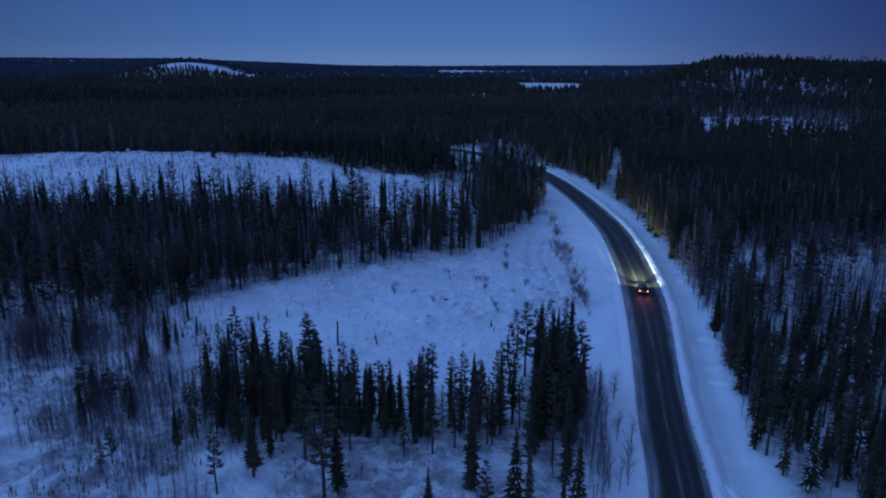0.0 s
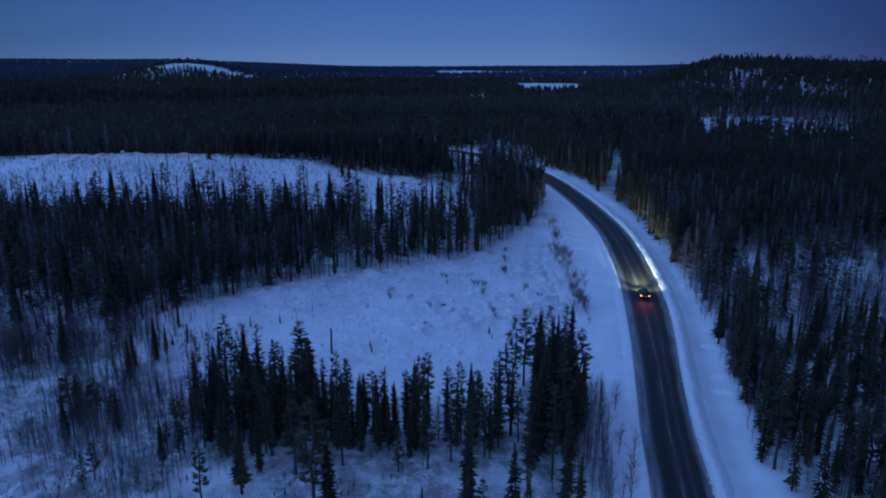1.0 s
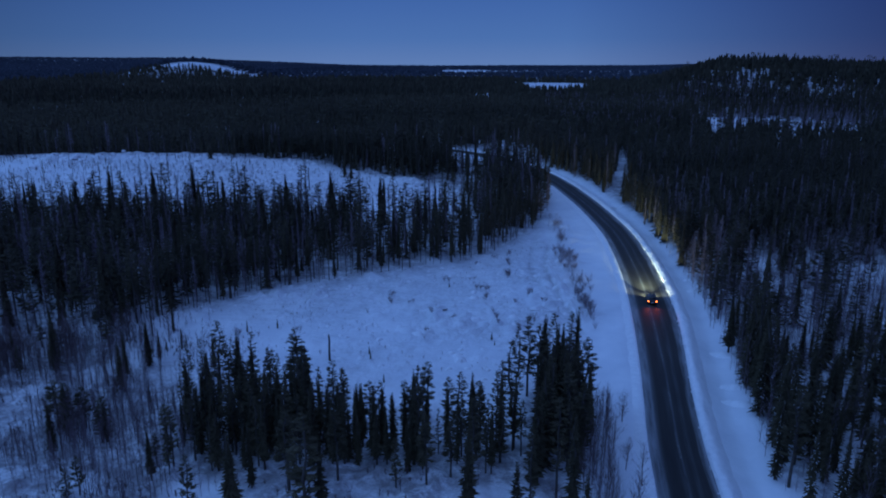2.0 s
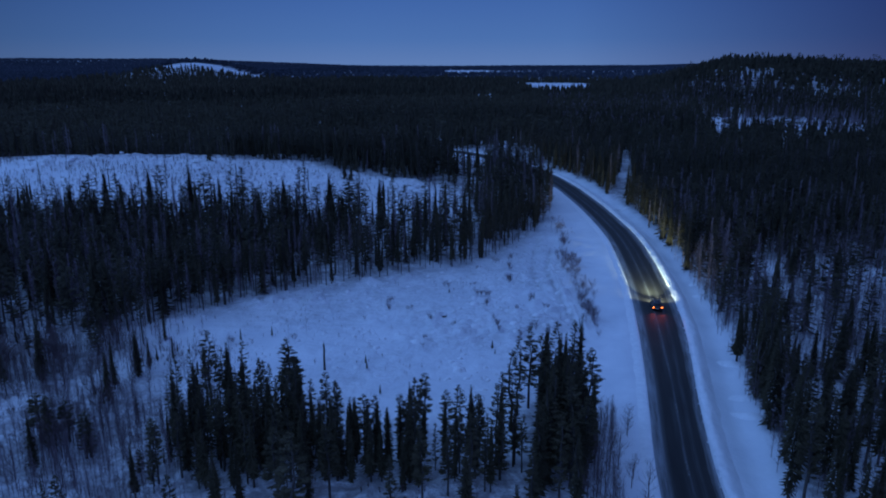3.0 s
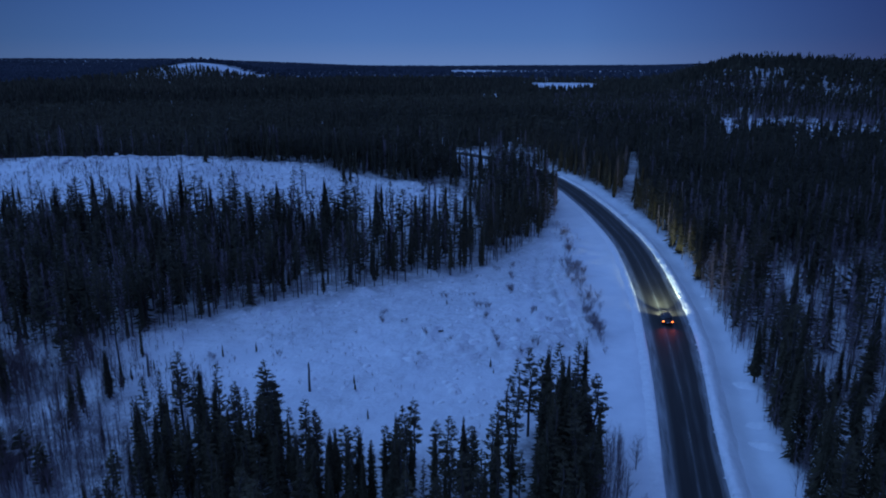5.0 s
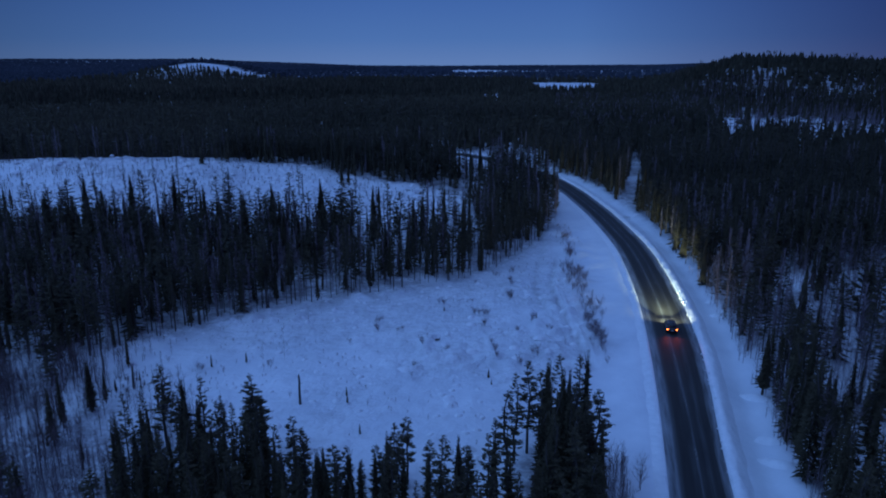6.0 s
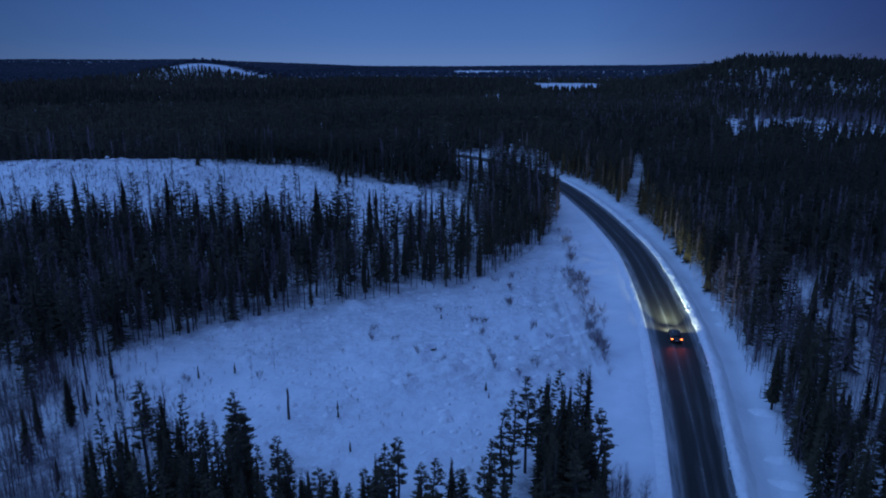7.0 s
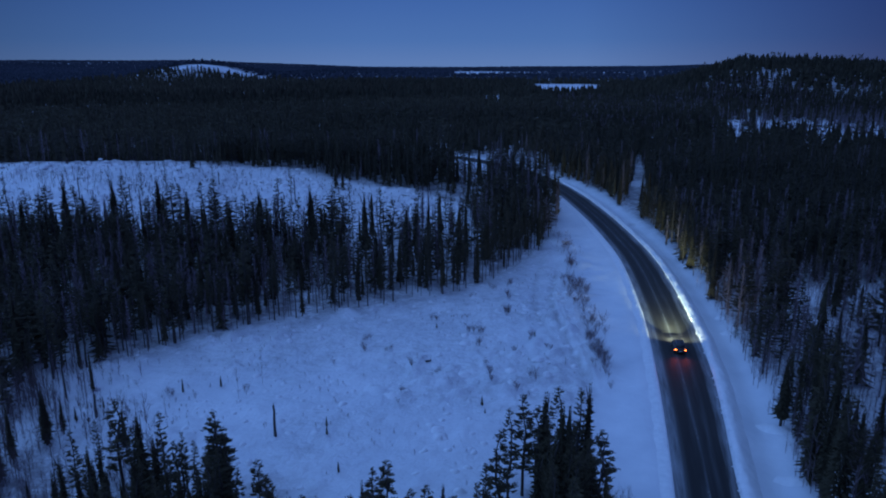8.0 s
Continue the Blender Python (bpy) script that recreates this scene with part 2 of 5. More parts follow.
def snow_material(name, stubbly):
    """Wind-worn snow; on felled ground twigs, heather and stumps show through it."""
    m, n, l, b = material(name, 0.55)
    co = n.new("ShaderNodeTexCoord").outputs["Object"]
    clean = [(0.3, (0.70, 0.72, 0.76)), (0.7, (0.88, 0.89, 0.91))]
    gritty = [(0.3, (0.76, 0.77, 0.79)), (0.7, (0.90, 0.90, 0.91))]
    broad = ramp(n, l, grain(n, l, 0.12 if stubbly else 1.3, 6, 0.6, co), clean if stubbly else gritty)
    colour = broad
    if stubbly:
        mask = n.new("ShaderNodeAttribute")
        mask.attribute_name = "stubble"
        for scale, lo, hi, amount in ((0.33, 0.48, 0.66, 0.24), (0.8, 0.52, 0.70, 0.26), (1.9, 0.55, 0.72, 0.26)):
            fleck = ramp(n, l, grain(n, l, scale, 5, 0.65, co), [(lo, (0, 0, 0)), (hi, (amount, amount, amount))])
            fleck = mixed(n, l, 1.0, fleck, mask.outputs["Color"], "MULTIPLY")
            colour = mixed(n, l, fleck, colour, (0.27, 0.25, 0.25))
        # needle litter and brush, with the shade under trees put into the colour
        litter_shade = n.new("ShaderNodeAttribute")
        litter_shade.attribute_name = "litter_shade"
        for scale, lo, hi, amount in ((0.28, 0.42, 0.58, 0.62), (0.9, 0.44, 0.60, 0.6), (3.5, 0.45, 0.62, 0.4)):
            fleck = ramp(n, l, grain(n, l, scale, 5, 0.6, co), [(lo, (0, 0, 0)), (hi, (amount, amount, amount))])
            fleck = mixed(n, l, 1.0, fleck, litter_shade.outputs["Color"], "MULTIPLY")
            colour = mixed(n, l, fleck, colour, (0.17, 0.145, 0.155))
    l.new(colour, b.inputs["Base Color"])
    height = grain(n, l, 0.7, 5, 0.6, co)
    if stubbly:
        level = n.new("ShaderNodeMapRange")
        level.inputs["To Min"].default_value = 0.22
        l.new(mask.outputs["Fac"], level.inputs["Value"])
        product = n.new("ShaderNodeMath")
        product.operation = "MULTIPLY"
        l.new(height, product.inputs[0])
        l.new(level.outputs[0], product.inputs[1])
        height = product.outputs[0]
    bump(n, l, b, height, 1.0, 0.65 if stubbly else 0.15)
    return m


SNOW = snow_material("snow_cover", True)
BANK_SNOW = snow_material("ploughed_snow", False)


def asphalt_material():
    m, n, l, b = material("icy_asphalt", 0.6)
    uv = n.new("ShaderNodeUVMap")
    uv.uv_map = "across"
    split = n.new("ShaderNodeSeparateXYZ")
    l.new(uv.outputs["UV"], split.inputs[0])
    stretch = n.new("ShaderNodeMapping")
    stretch.inputs["Scale"].default_value = (1.0, 0.06, 1.0)
    l.new(uv.outputs["UV"], stretch.inputs["Vector"])
    streaks = grain(n, l, 2.2, 6, 0.65, stretch.outputs["Vector"])
    wander = n.new("ShaderNodeMath")
    wander.operation = "MULTIPLY_ADD"
    wander.inputs[1].default_value = 0.4
    l.new(streaks, wander.inputs[0])
    l.new(split.outputs["X"], wander.inputs[2])
    # swept snow at the edges, worn wheel lines and a pale middle
    across = n.new("ShaderNodeMapRange")
    across.inputs["From Min"].default_value, across.inputs["From Max"].default_value = -3.05 + 0.2, 4.2 + 0.2
    l.new(wander.outputs[0], across.inputs["Value"])
    worn = ramp(n, l, across.outputs[0], [(v, (c, c, c)) for v, c in ((0.0, 1.0), (0.02, 0.62), (0.05, 0.50), (0.13, 0.42), (0.17, 0.12), (0.22, 0.02), (0.33, 0.02), (0.39, 0.07), (0.42, 0.20), (0.45, 0.05),
                                                                      (0.54, 0.02), (0.61, 0.09), (0.67, 0.02), (0.77, 0.03), (0.80, 0.22), (0.87, 0.42), (1.0, 0.7))])
    uneven = ramp(n, l, streaks, [(0.36, (0.30, 0.30, 0.30)), (0.66, (1.0, 1.0, 1.0))])
    worn = mixed(n, l, 1.0, worn, uneven, "MULTIPLY")
    tar = ramp(n, l, grain(n, l, 6.0, 5, 0.7), [(0.3, (0.018, 0.0155, 0.0145)), (0.7, (0.037, 0.032, 0.029))])
    l.new(mixed(n, l, worn, tar, (0.62, 0.64, 0.68)), b.inputs["Base Color"])
    l.new(ramp(n, l, worn, [(0.0, (0.62, 0.62, 0.62)), (0.4, (0.8, 0.8, 0.8))]), b.inputs["Roughness"])
    b.inputs["Specular IOR Level"].default_value = 0.15
    bump(n, l, b, grain(n, l, 14.0, 5, 0.7), 0.4, 0.03)
    return m


ASPHALT = asphalt_material()
ROAD_PAINT, n_, l_, b_ = material("worn_road_paint", 0.7)
l_.new(ramp(n_, l_, grain(n_, l_, 5.0, 5, 0.7), [(0.42, (0.04, 0.035, 0.03)), (0.75, (0.30, 0.30, 0.30))]), b_.inputs["Base Color"])


def leaf_material(name, dark, light, islands=False, rough=0.85):
    m, n, l, b = material(name, rough)
    if islands:
        pick = n.new("ShaderNodeNewGeometry").outputs["Random Per Island"]
    else:
        pick = n.new("ShaderNodeObjectInfo").outputs["Random"]
    tone = ramp(n, l, pick, [(0.0, dark), (1.0, light)])
    fleck = ramp(n, l, grain(n, l, 1.7, 4, 0.7), [(0.3, (0.55, 0.55, 0.55)), (0.75, (1.25, 1.25, 1.25))])
    tone = mixed(n, l, 1.0, tone, fleck, "MULTIPLY")
    l.new(tone, b.inputs["Base Color"])
    b.inputs["Specular IOR Level"].default_value = 0.2
    # light passes through sprays of needles
    through_light, blend = n.new("ShaderNodeBsdfTranslucent"), n.new("ShaderNodeMixShader")
    l.new(tone, through_light.inputs["Color"])
    blend.inputs[0].default_value = 0.42
    l.new(b.outputs[0], blend.inputs[1])
    l.new(through_light.outputs[0], blend.inputs[2])
    l.new(blend.outputs[0], n["Material Output"].inputs["Surface"])
    return m


SPRUCE_GREEN = leaf_material("spruce_needles", (0.095, 0.079, 0.050), (0.148, 0.124, 0.076))
PINE_GREEN = leaf_material("pine_needles", (0.103, 0.085, 0.052), (0.16, 0.132, 0.080))
FOREST_GREEN = leaf_material("forest_needles", (0.088, 0.073, 0.047), (0.145, 0.121, 0.078), True)
# bluer than the nearer needles: the haze of distance put into the colour
HAZED_GREEN = leaf_material("hazed_needles", (0.060, 0.066, 0.085), (0.10, 0.11, 0.14), True)


def bark_material(name, dark, light, scale):
    m, n, l, b = material(name, 0.9)
    l.new(ramp(n, l, grain(n, l, scale, 5, 0.7), [(0.3, dark), (0.7, light)]), b.inputs["Base Color"])
    bump(n, l, b, grain(n, l, scale * 3, 4, 0.7), 0.6, 0.02)
    return m


BARK = bark_material("conifer_bark", (0.042, 0.036, 0.032), (0.12, 0.098, 0.084), 4.0)
TWIG = bark_material("bare_twigs", (0.10, 0.067, 0.068), (0.22, 0.155, 0.155), 3.0)
PALE_TWIG = bark_material("birch_twigs", (0.15, 0.112, 0.125), (0.31, 0.245, 0.265), 3.0)
GREY_WOOD = bark_material("grey_dead_wood", (0.05, 0.045, 0.04), (0.14, 0.13, 0.12), 5.0)


# ---- helpers for meshes ----
def mesh_of(name, verts, faces, mats, slot=None, flat=True):
    me = bpy.data.meshes.new(name)
    v, f = np.asarray(verts, np.float32), np.asarray(faces, np.int32)
    k = f.shape[1]
    me.vertices.add(len(v))
    me.vertices.foreach_set("co", v.ravel())
    me.loops.add(f.size)
    me.loops.foreach_set("vertex_index", f.ravel())
    me.polygons.add(len(f))
    me.polygons.foreach_set("loop_start", np.arange(0, f.size, k, dtype=np.int32))
    for m in mats:
        me.materials.append(m)
    if slot is not None:
        me.polygons.foreach_set("material_index", np.asarray(slot, np.int32))
    me.polygons.foreach_set("use_smooth", np.full(len(f), not flat))
    me.update(calc_edges=True)
    me.validate()
    return me


def part(name, bm, mat, parent, label=""):
    """A bmesh as one mesh object under its thing."""
    me = bpy.data.meshes.new(name)
    bm.to_mesh(me)
    bm.free()
    me.materials.append(mat)
    ob = new(name, me)
    ob.parent = parent
    return tagged(ob, label)


def piece(name, me, parent, label=""):
    ob = new(name, me)
    ob.parent = parent
    return tagged(ob, label)


# ---- ground ----
def steps(spans, lo_end, hi_end, growth=1.08):
    """Grid lines: even steps over the spans (from, to, step), then ever wider ones to both ends."""
    mid = []
    for lo, hi, step in spans:
        mid += list(np.arange(lo, hi, step))
    up, down, s = [mid[-1]], [mid[0]], spans[-1][2]
    while up[-1] < hi_end:
        s *= growth
        up.append(up[-1] + s)
    s = spans[0][2]
    while down[-1] > lo_end:
        s *= growth
        down.append(down[-1] - s)
    return np.array(down[:0:-1] + mid + up[1:])


def grid_faces(nx, ny):
    i = np.arange(nx * ny).reshape(ny, nx)
    return np.stack([i[:-1, :-1], i[:-1, 1:], i[1:, 1:], i[1:, :-1]], -1).reshape(-1, 4)


gx, gy = steps([(-180, -60, 1.5), (-60, -44, 0.9), (-44, 21.5, 0.55), (21.5, 48, 0.9)], -4700, 4700), steps([(44, 78, 0.9), (78, 142, 0.55), (142, 170, 1.5), (170, 275, 1.15)], -1500, 4800)
GX, GY = np.meshgrid(gx, gy)
ground_v = np.stack([GX.ravel(), GY.ravel(), ground_z(GX, GY)], 1)
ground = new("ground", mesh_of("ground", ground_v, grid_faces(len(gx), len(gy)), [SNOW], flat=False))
stubble = np.maximum(inside(CLEARING, GX, GY) * smooth(-9.5, -12, off_road(GX, GY).reshape(GX.shape)), np.maximum(0.8 * inside(GLADE, GX, GY), inside(FELLED, GX, GY)))
verge_off = off_road(GX, GY).reshape(GX.shape)
open_snow = sum(np.maximum(inside(CLEARING, GX + dx, GY + dy), inside(FELLED, GX + dx, GY + dy)) * 1.0 for dx in (-2, 0, 2) for dy in (-3.5, 0, 3.5)) / 9
stubble = stubble * (1 - wheel_ridge(GX, GY)) * (1 - 0.95 * np.exp(-((GX + 26.5) / 9) ** 2 - ((GY - 100) / 4.5) ** 2))
# darker glade and wood floor: litter and brush, with forest shade painted in
litter_shade = smooth(8.5, 12.5, np.abs(verge_off)) * (GY < 330) * (1.0 - open_snow) * smooth(0.15, 0.5, field(GX, GY, 5, 113))
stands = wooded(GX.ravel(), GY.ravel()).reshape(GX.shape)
# far forest floor coloured dark for needle litter and the trees' shade
litter_shade = np.maximum(litter_shade, smooth(320, 380, GY) * smooth(0.5, 0.8, stands))
# the ruts of the machine are coloured darker as well
litter_shade = np.maximum(litter_shade, 0.45 * wheel_lines(GX, GY))
ground.data.attributes.new("litter_shade", "FLOAT", "POINT").data.foreach_set("value", litter_shade.astype(np.float32).ravel())
ground.data.attributes.new("stubble", "FLOAT", "POINT").data.foreach_set("value", (stubble * (0.35 + 0.65 * smooth(0.3, 0.6, field(GX, GY, 13, 15)))).astype(np.float32).ravel())
tagged(ground, "snow-covered ground with lumpy felled clearings and low wooded hills", "ground", kind="structure")


# ---- road and its ploughed banks ----
def along_road(step):
    """Points, sides and running metres of the road's middle at a step."""
    p = spline(ROAD_LINE, step)
    t = np.gradient(p, axis=0)
    t /= np.linalg.norm(t, axis=1)[:, None]
    return p, np.stack([t[:, 1], -t[:, 0]], 1), np.concatenate([[0], np.cumsum(np.linalg.norm(np.diff(p, axis=0), axis=1))])


def ribbon(name, line, offsets, heights, mat, with_uv=False):
    mid, side, run = line
    n, k = len(mid), np.shape(offsets)[-1]
    o = np.broadcast_to(np.asarray(offsets, float), (n, k))
    nominal = across[None, :] if with_uv else o
    x = mid[:, :1] + side[:, :1] * o
    y = mid[:, 1:] + side[:, 1:] * o
    z = land(mid[:, 0], mid[:, 1])[:, None] + heights
    me = mesh_of(name, np.stack([x, y, z], -1).reshape(-1, 3), grid_faces(k, n), [mat], flat=False)
    if with_uv:
        uv = me.uv_layers.new(name="across")
        at = np.stack([np.broadcast_to(nominal, (n, k)), np.broadcast_to(run[:, None], (n, k))], -1).reshape(-1, 2)
        index = np.empty(len(me.loops), np.int32)
        me.loops.foreach_get("vertex_index", index)
        uv.data.foreach_set("uv", at[index].astype(np.float32).ravel())
    return new(name, me)


across = np.linspace(-3.3, 4.3, 26)
camber = 0.05 - 0.012 * np.abs(across) + 0.02 * (field(across[None, :] + 0 * road_run[:, None], road_run[:, None] / 6, 0.8, 21) - 0.5)
road = ribbon("road", (road_mid, road_side, road_run), across[None, :] - np.clip(across / 4.3, 0, 1)[None, :] * (3.45 - shoulder(road_mid[:, 1]))[:, None], camber, ASPHALT, True)
tagged(road, "dark wet asphalt road with pale snow streaks and swept snowy edges", "road", kind="structure")


def road_dashes():
    """Worn dashes of the centre line, each a thin skin of paint on the asphalt."""
    p, side, run = along_road(1.0)
    for start in np.arange(44.0, 345.0, 12.0):
        k = np.where((run >= start) & (run <= start + 3.3))[0]
        if len(k) < 3:
            continue
        u = np.array([-0.13, -0.05, 0.06])
        at = p[k][:, None] + side[k][:, None] * u[None, :, None] + rng.normal(0, 0.008, (len(k), 3, 1))
        z = np.repeat(land(p[k, 0], p[k, 1])[:, None] + 0.066, 3, 1)
        piece("road_marking", mesh_of("road_marking", np.concatenate([at, z[..., None]], -1).reshape(-1, 3), grid_faces(3, len(k)), [ROAD_PAINT], flat=False), road)


road_dashes()


def bank(name, side, start, width, height, clods, label):
    u = np.linspace(0, 1, 19)
    line = along_road(0.42)
    inner = shoulder(line[0][:, 1])[:, None] + 0.3 if side > 0 else start
    off = side * (inner + u[None, :] * width)
    run = line[2][:, None]
    seed = 31 if side > 0 else 41
    clods = clods * (1 - 0.8 * smooth(0.3, 0.7, u[None, :]))
    rough = 0.55 + 0.5 * field(run, u[None, :] * 3 + 0 * run, 2.3, seed) + 0.5 * clods * (field(run, u[None, :] * width, 0.7, seed + 1) - 0.4)
    rough += 0.9 * clods * (field(run, u[None, :] * width, 0.33, seed + 2) - 0.4)
    shape = np.sin(np.pi * u ** 0.6) ** 1.6
    z = height * shape[None, :] * rough + 0.03 - (0.85 if side > 0 else 0.12) * u[None, :] ** 1.5 - 0.05 * (u[None, :] == 1) - 0.12 * (u[None, :] == 0)
    ob = ribbon(name, line, off, z, BANK_SNOW)
    return tagged(ob, label, "snow bank", kind="structure")


bank("snow_bank", 1, 3.45, 2.9, 0.66, 0.36, "lumpy ploughed snow bank along the road edge")
bank("snow_bank", -1, 2.95, 1.7, 0.11, 0.8, "low ploughed snow edge beside the road")


def side_ridge(points, high, label):
    """A low ridge that the plough left where a track meets the road."""
    p = spline(points, 0.4)
    t = np.gradient(p, axis=0)
    t /= np.linalg.norm(t, axis=1)[:, None]
    u = np.linspace(-1, 1, 9)
    at = p[:, None] + np.stack([t[:, 1], -t[:, 0]], 1)[:, None] * (u * 0.9)[None, :, None]
    taper = np.sin(np.pi * np.linspace(0.04, 0.96, len(p))) ** 0.5
    z = high * taper[:, None] * (1 - u ** 2)[None, :] * (0.7 + 0.6 * field(at[..., 0], at[..., 1], 0.8, 36)) - 0.10 + ground_z(at[..., 0], at[..., 1]).reshape(at.shape[:2])
    ob = new("snow_bank", mesh_of("snow_bank", np.concatenate([at, z[..., None]], -1).reshape(-1, 3), grid_faces(9, len(p)), [BANK_SNOW], flat=False))
    return tagged(ob, label, "snow bank", kind="structure")


side_ridge([(38.6, 186.5), (39.6, 190.5), (42.0, 193.6), (45.0, 195.2)], 0.45, "low ploughed snow ridge at the mouth of the side track")
side_ridge([(22.0, 60.0), (23.0, 57.2), (24.6, 54.8), (27.6, 52.6)], 0.5, "ploughed snow ridge bending away from the road")


for (x0, y0), (x1, y1) in (((34.2, 94.9), (36.2, 92.2)), ((31.7, 84.4), (34.6, 82.9)), ((30.7, 80.8), (33.2, 78.2)), ((39.6, 122.8), (40.8, 121.9)), ((40.8, 128.8), (42.0, 128.0))):
    side_ridge([(x0, y0), (0.5 * (x0 + x1), 0.5 * (y0 + y1) - 0.3), (x1, y1)], 0.42, "short drifted snow ridge beside the spruces")


def clods():
    """Loose lumps thrown up along the right bank."""
    r = np.random.default_rng(33)
    k = r.integers(80, 290, 900)
    s = shoulder(road_mid[k, 1]) + np.clip(r.normal(0.75, 0.38, len(k)), 0.15, 2.2)
    at = road_mid[k] + road_side[k] * s[:, None] + r.normal(0, 0.5, (len(k), 1)) * np.stack([-road_side[k][:, 1], road_side[k][:, 0]], 1)
    size = 0.05 + 0.13 * r.random(len(k)) ** 2
    z = land(at[:, 0], at[:, 1]) + 0.30 - 0.30 * np.clip(s - shoulder(at[:, 1]) - 0.6, 0, 1)
    lump = np.array([(1, 0, 0), (0, 1, 0), (-1, 0, 0), (0, -1, 0), (0, 0, 1), (0, 0, -1)], float)
    v = lump[None] * r.uniform(0.6, 1.3, (len(k), 6, 1)) * size[:, None, None] + np.stack([at[:, 0], at[:, 1], z], 1)[:, None]
    tri = np.array([(0, 1, 4), (1, 2, 4), (2, 3, 4), (3, 0, 4), (1, 0, 5), (2, 1, 5), (3, 2, 5), (0, 3, 5)])
    f = (tri[None] + (np.arange(len(k)) * 6)[:, None, None]).reshape(-1, 3)
    return tagged(new("snow_clods", mesh_of("snow_clods", v.reshape(-1, 3), f, [BANK_SNOW])), "loose clods of ploughed snow on the bank", "snow", kind="stuff")


clods()


# ---- trees ----
def sticks(p0, p1, r0, r1, sides=4):
    """Tapered prisms from p0 to p1, arrays of points and radii."""
    p0, p1 = np.atleast_2d(np.asarray(p0, float)), np.atleast_2d(np.asarray(p1, float))
    n = len(p0)
    r0, r1 = np.broadcast_to(r0, n), np.broadcast_to(r1, n)
    d = p1 - p0
    d /= np.linalg.norm(d, axis=1)[:, None] + 1e-9
    ref = np.where(np.abs(d[:, 2:3]) > 0.9, [[1.0, 0, 0]], [[0, 0, 1.0]])
    a = np.cross(d, ref)
    a /= np.linalg.norm(a, axis=1)[:, None]
    b = np.cross(d, a)
    ang = np.arange(sides) * 2 * np.pi / sides
    ring = a[:, None] * np.cos(ang)[None, :, None] + b[:, None] * np.sin(ang)[None, :, None]
    v = np.concatenate([p0[:, None] + ring * r0[:, None, None], p1[:, None] + ring * r1[:, None, None]], 1).reshape(-1, 3)
    k = np.arange(sides)
    k2 = (k + 1) % sides
    f = np.concatenate([np.stack([k, k2, k2 + sides], 1), np.stack([k, k2 + sides, k + sides], 1)])
    return v, (f[None] + (np.arange(n) * 2 * sides)[:, None, None]).reshape(-1, 3)


def joined(*sets):
    vs, fs, base = [], [], 0
    for v, f in sets:
        vs.append(v)
        fs.append(f + base)
        base += len(v)
    return np.concatenate(vs), np.concatenate(fs)


def trunk_shape(r, h, radius, sides=6, bend=0.02, parts=6, top=0.02):
    z = np.linspace(-0.3, h, parts + 1)
    mid = np.stack([r.normal(0, bend, parts + 1) * z, r.normal(0, bend, parts + 1) * z, z], 1)
    mid[:2, :2] = 0
    rad = radius * (1 - np.clip(z, 0, h) / h) ** 0.8 + top
    return sticks(mid[:-1], mid[1:], rad[:-1], rad[1:], sides)


def sprigs(r, base, tip, width, sag):
    """Slender needled twigs: a narrow roof of two blades from base to tip, sagging at its edges."""
    base, tip = np.asarray(base, float), np.asarray(tip, float)
    n, d = len(base), tip - base
    side = np.stack([-d[:, 1], d[:, 0], np.zeros(n)], 1)
    side /= np.linalg.norm(side, axis=1)[:, None] + 1e-9
    w, drop = np.broadcast_to(width, n)[:, None], np.broadcast_to(sag, n)[:, None] * [[0, 0, 1.0]]
    mid = base + d * r.uniform(0.4, 0.7, (n, 1))
    v = np.stack([base, mid + side * w * r.uniform(0.6, 1.3, (n, 1)) - drop, tip - 0.5 * drop, mid - side * w * r.uniform(0.6, 1.3, (n, 1)) - drop], 1)
    return v.reshape(-1, 3), (np.array([(0, 1, 2), (0, 2, 3)])[None] + (np.arange(n) * 4)[:, None, None]).reshape(-1, 3)


def whorls(r, h, reach, levels, per, low, slim=0.85):
    """Bases and tips of a spruce's branches."""
    z = np.repeat(h * (low + (0.985 - low) * np.linspace(0, 1, levels) ** 0.92), per)
    z = z + r.normal(0, h * 0.012, len(z))
    a = r.uniform(0, 2 * np.pi, len(z)) * 0.35 + np.tile(np.arange(per) * 2 * np.pi / per, levels) + np.repeat(r.uniform(0, 6.28, levels), per)
    up = np.clip(1 - z / h, 0.0, 1)
    length = reach * np.clip(1.1 * up ** slim - 0.05, 0.13, 1) * r.uniform(0.4, 1.15, len(z)) * np.repeat(r.uniform(0.6, 1.15, levels), per) * np.minimum(1, 0.82 + 1.6 * (z / h - low))
    length = np.maximum(length, 0.12)
    lean = r.uniform(0.7, 1.15, len(z))
    base = np.stack([0.03 * np.cos(a), 0.03 * np.sin(a), z], 1)
    tip = np.stack([np.cos(a) * length, np.sin(a) * length, z - length * (0.05 + 0.42 * up) * lean + 0.1 * (1 - up)], 1)
    return base, tip, length


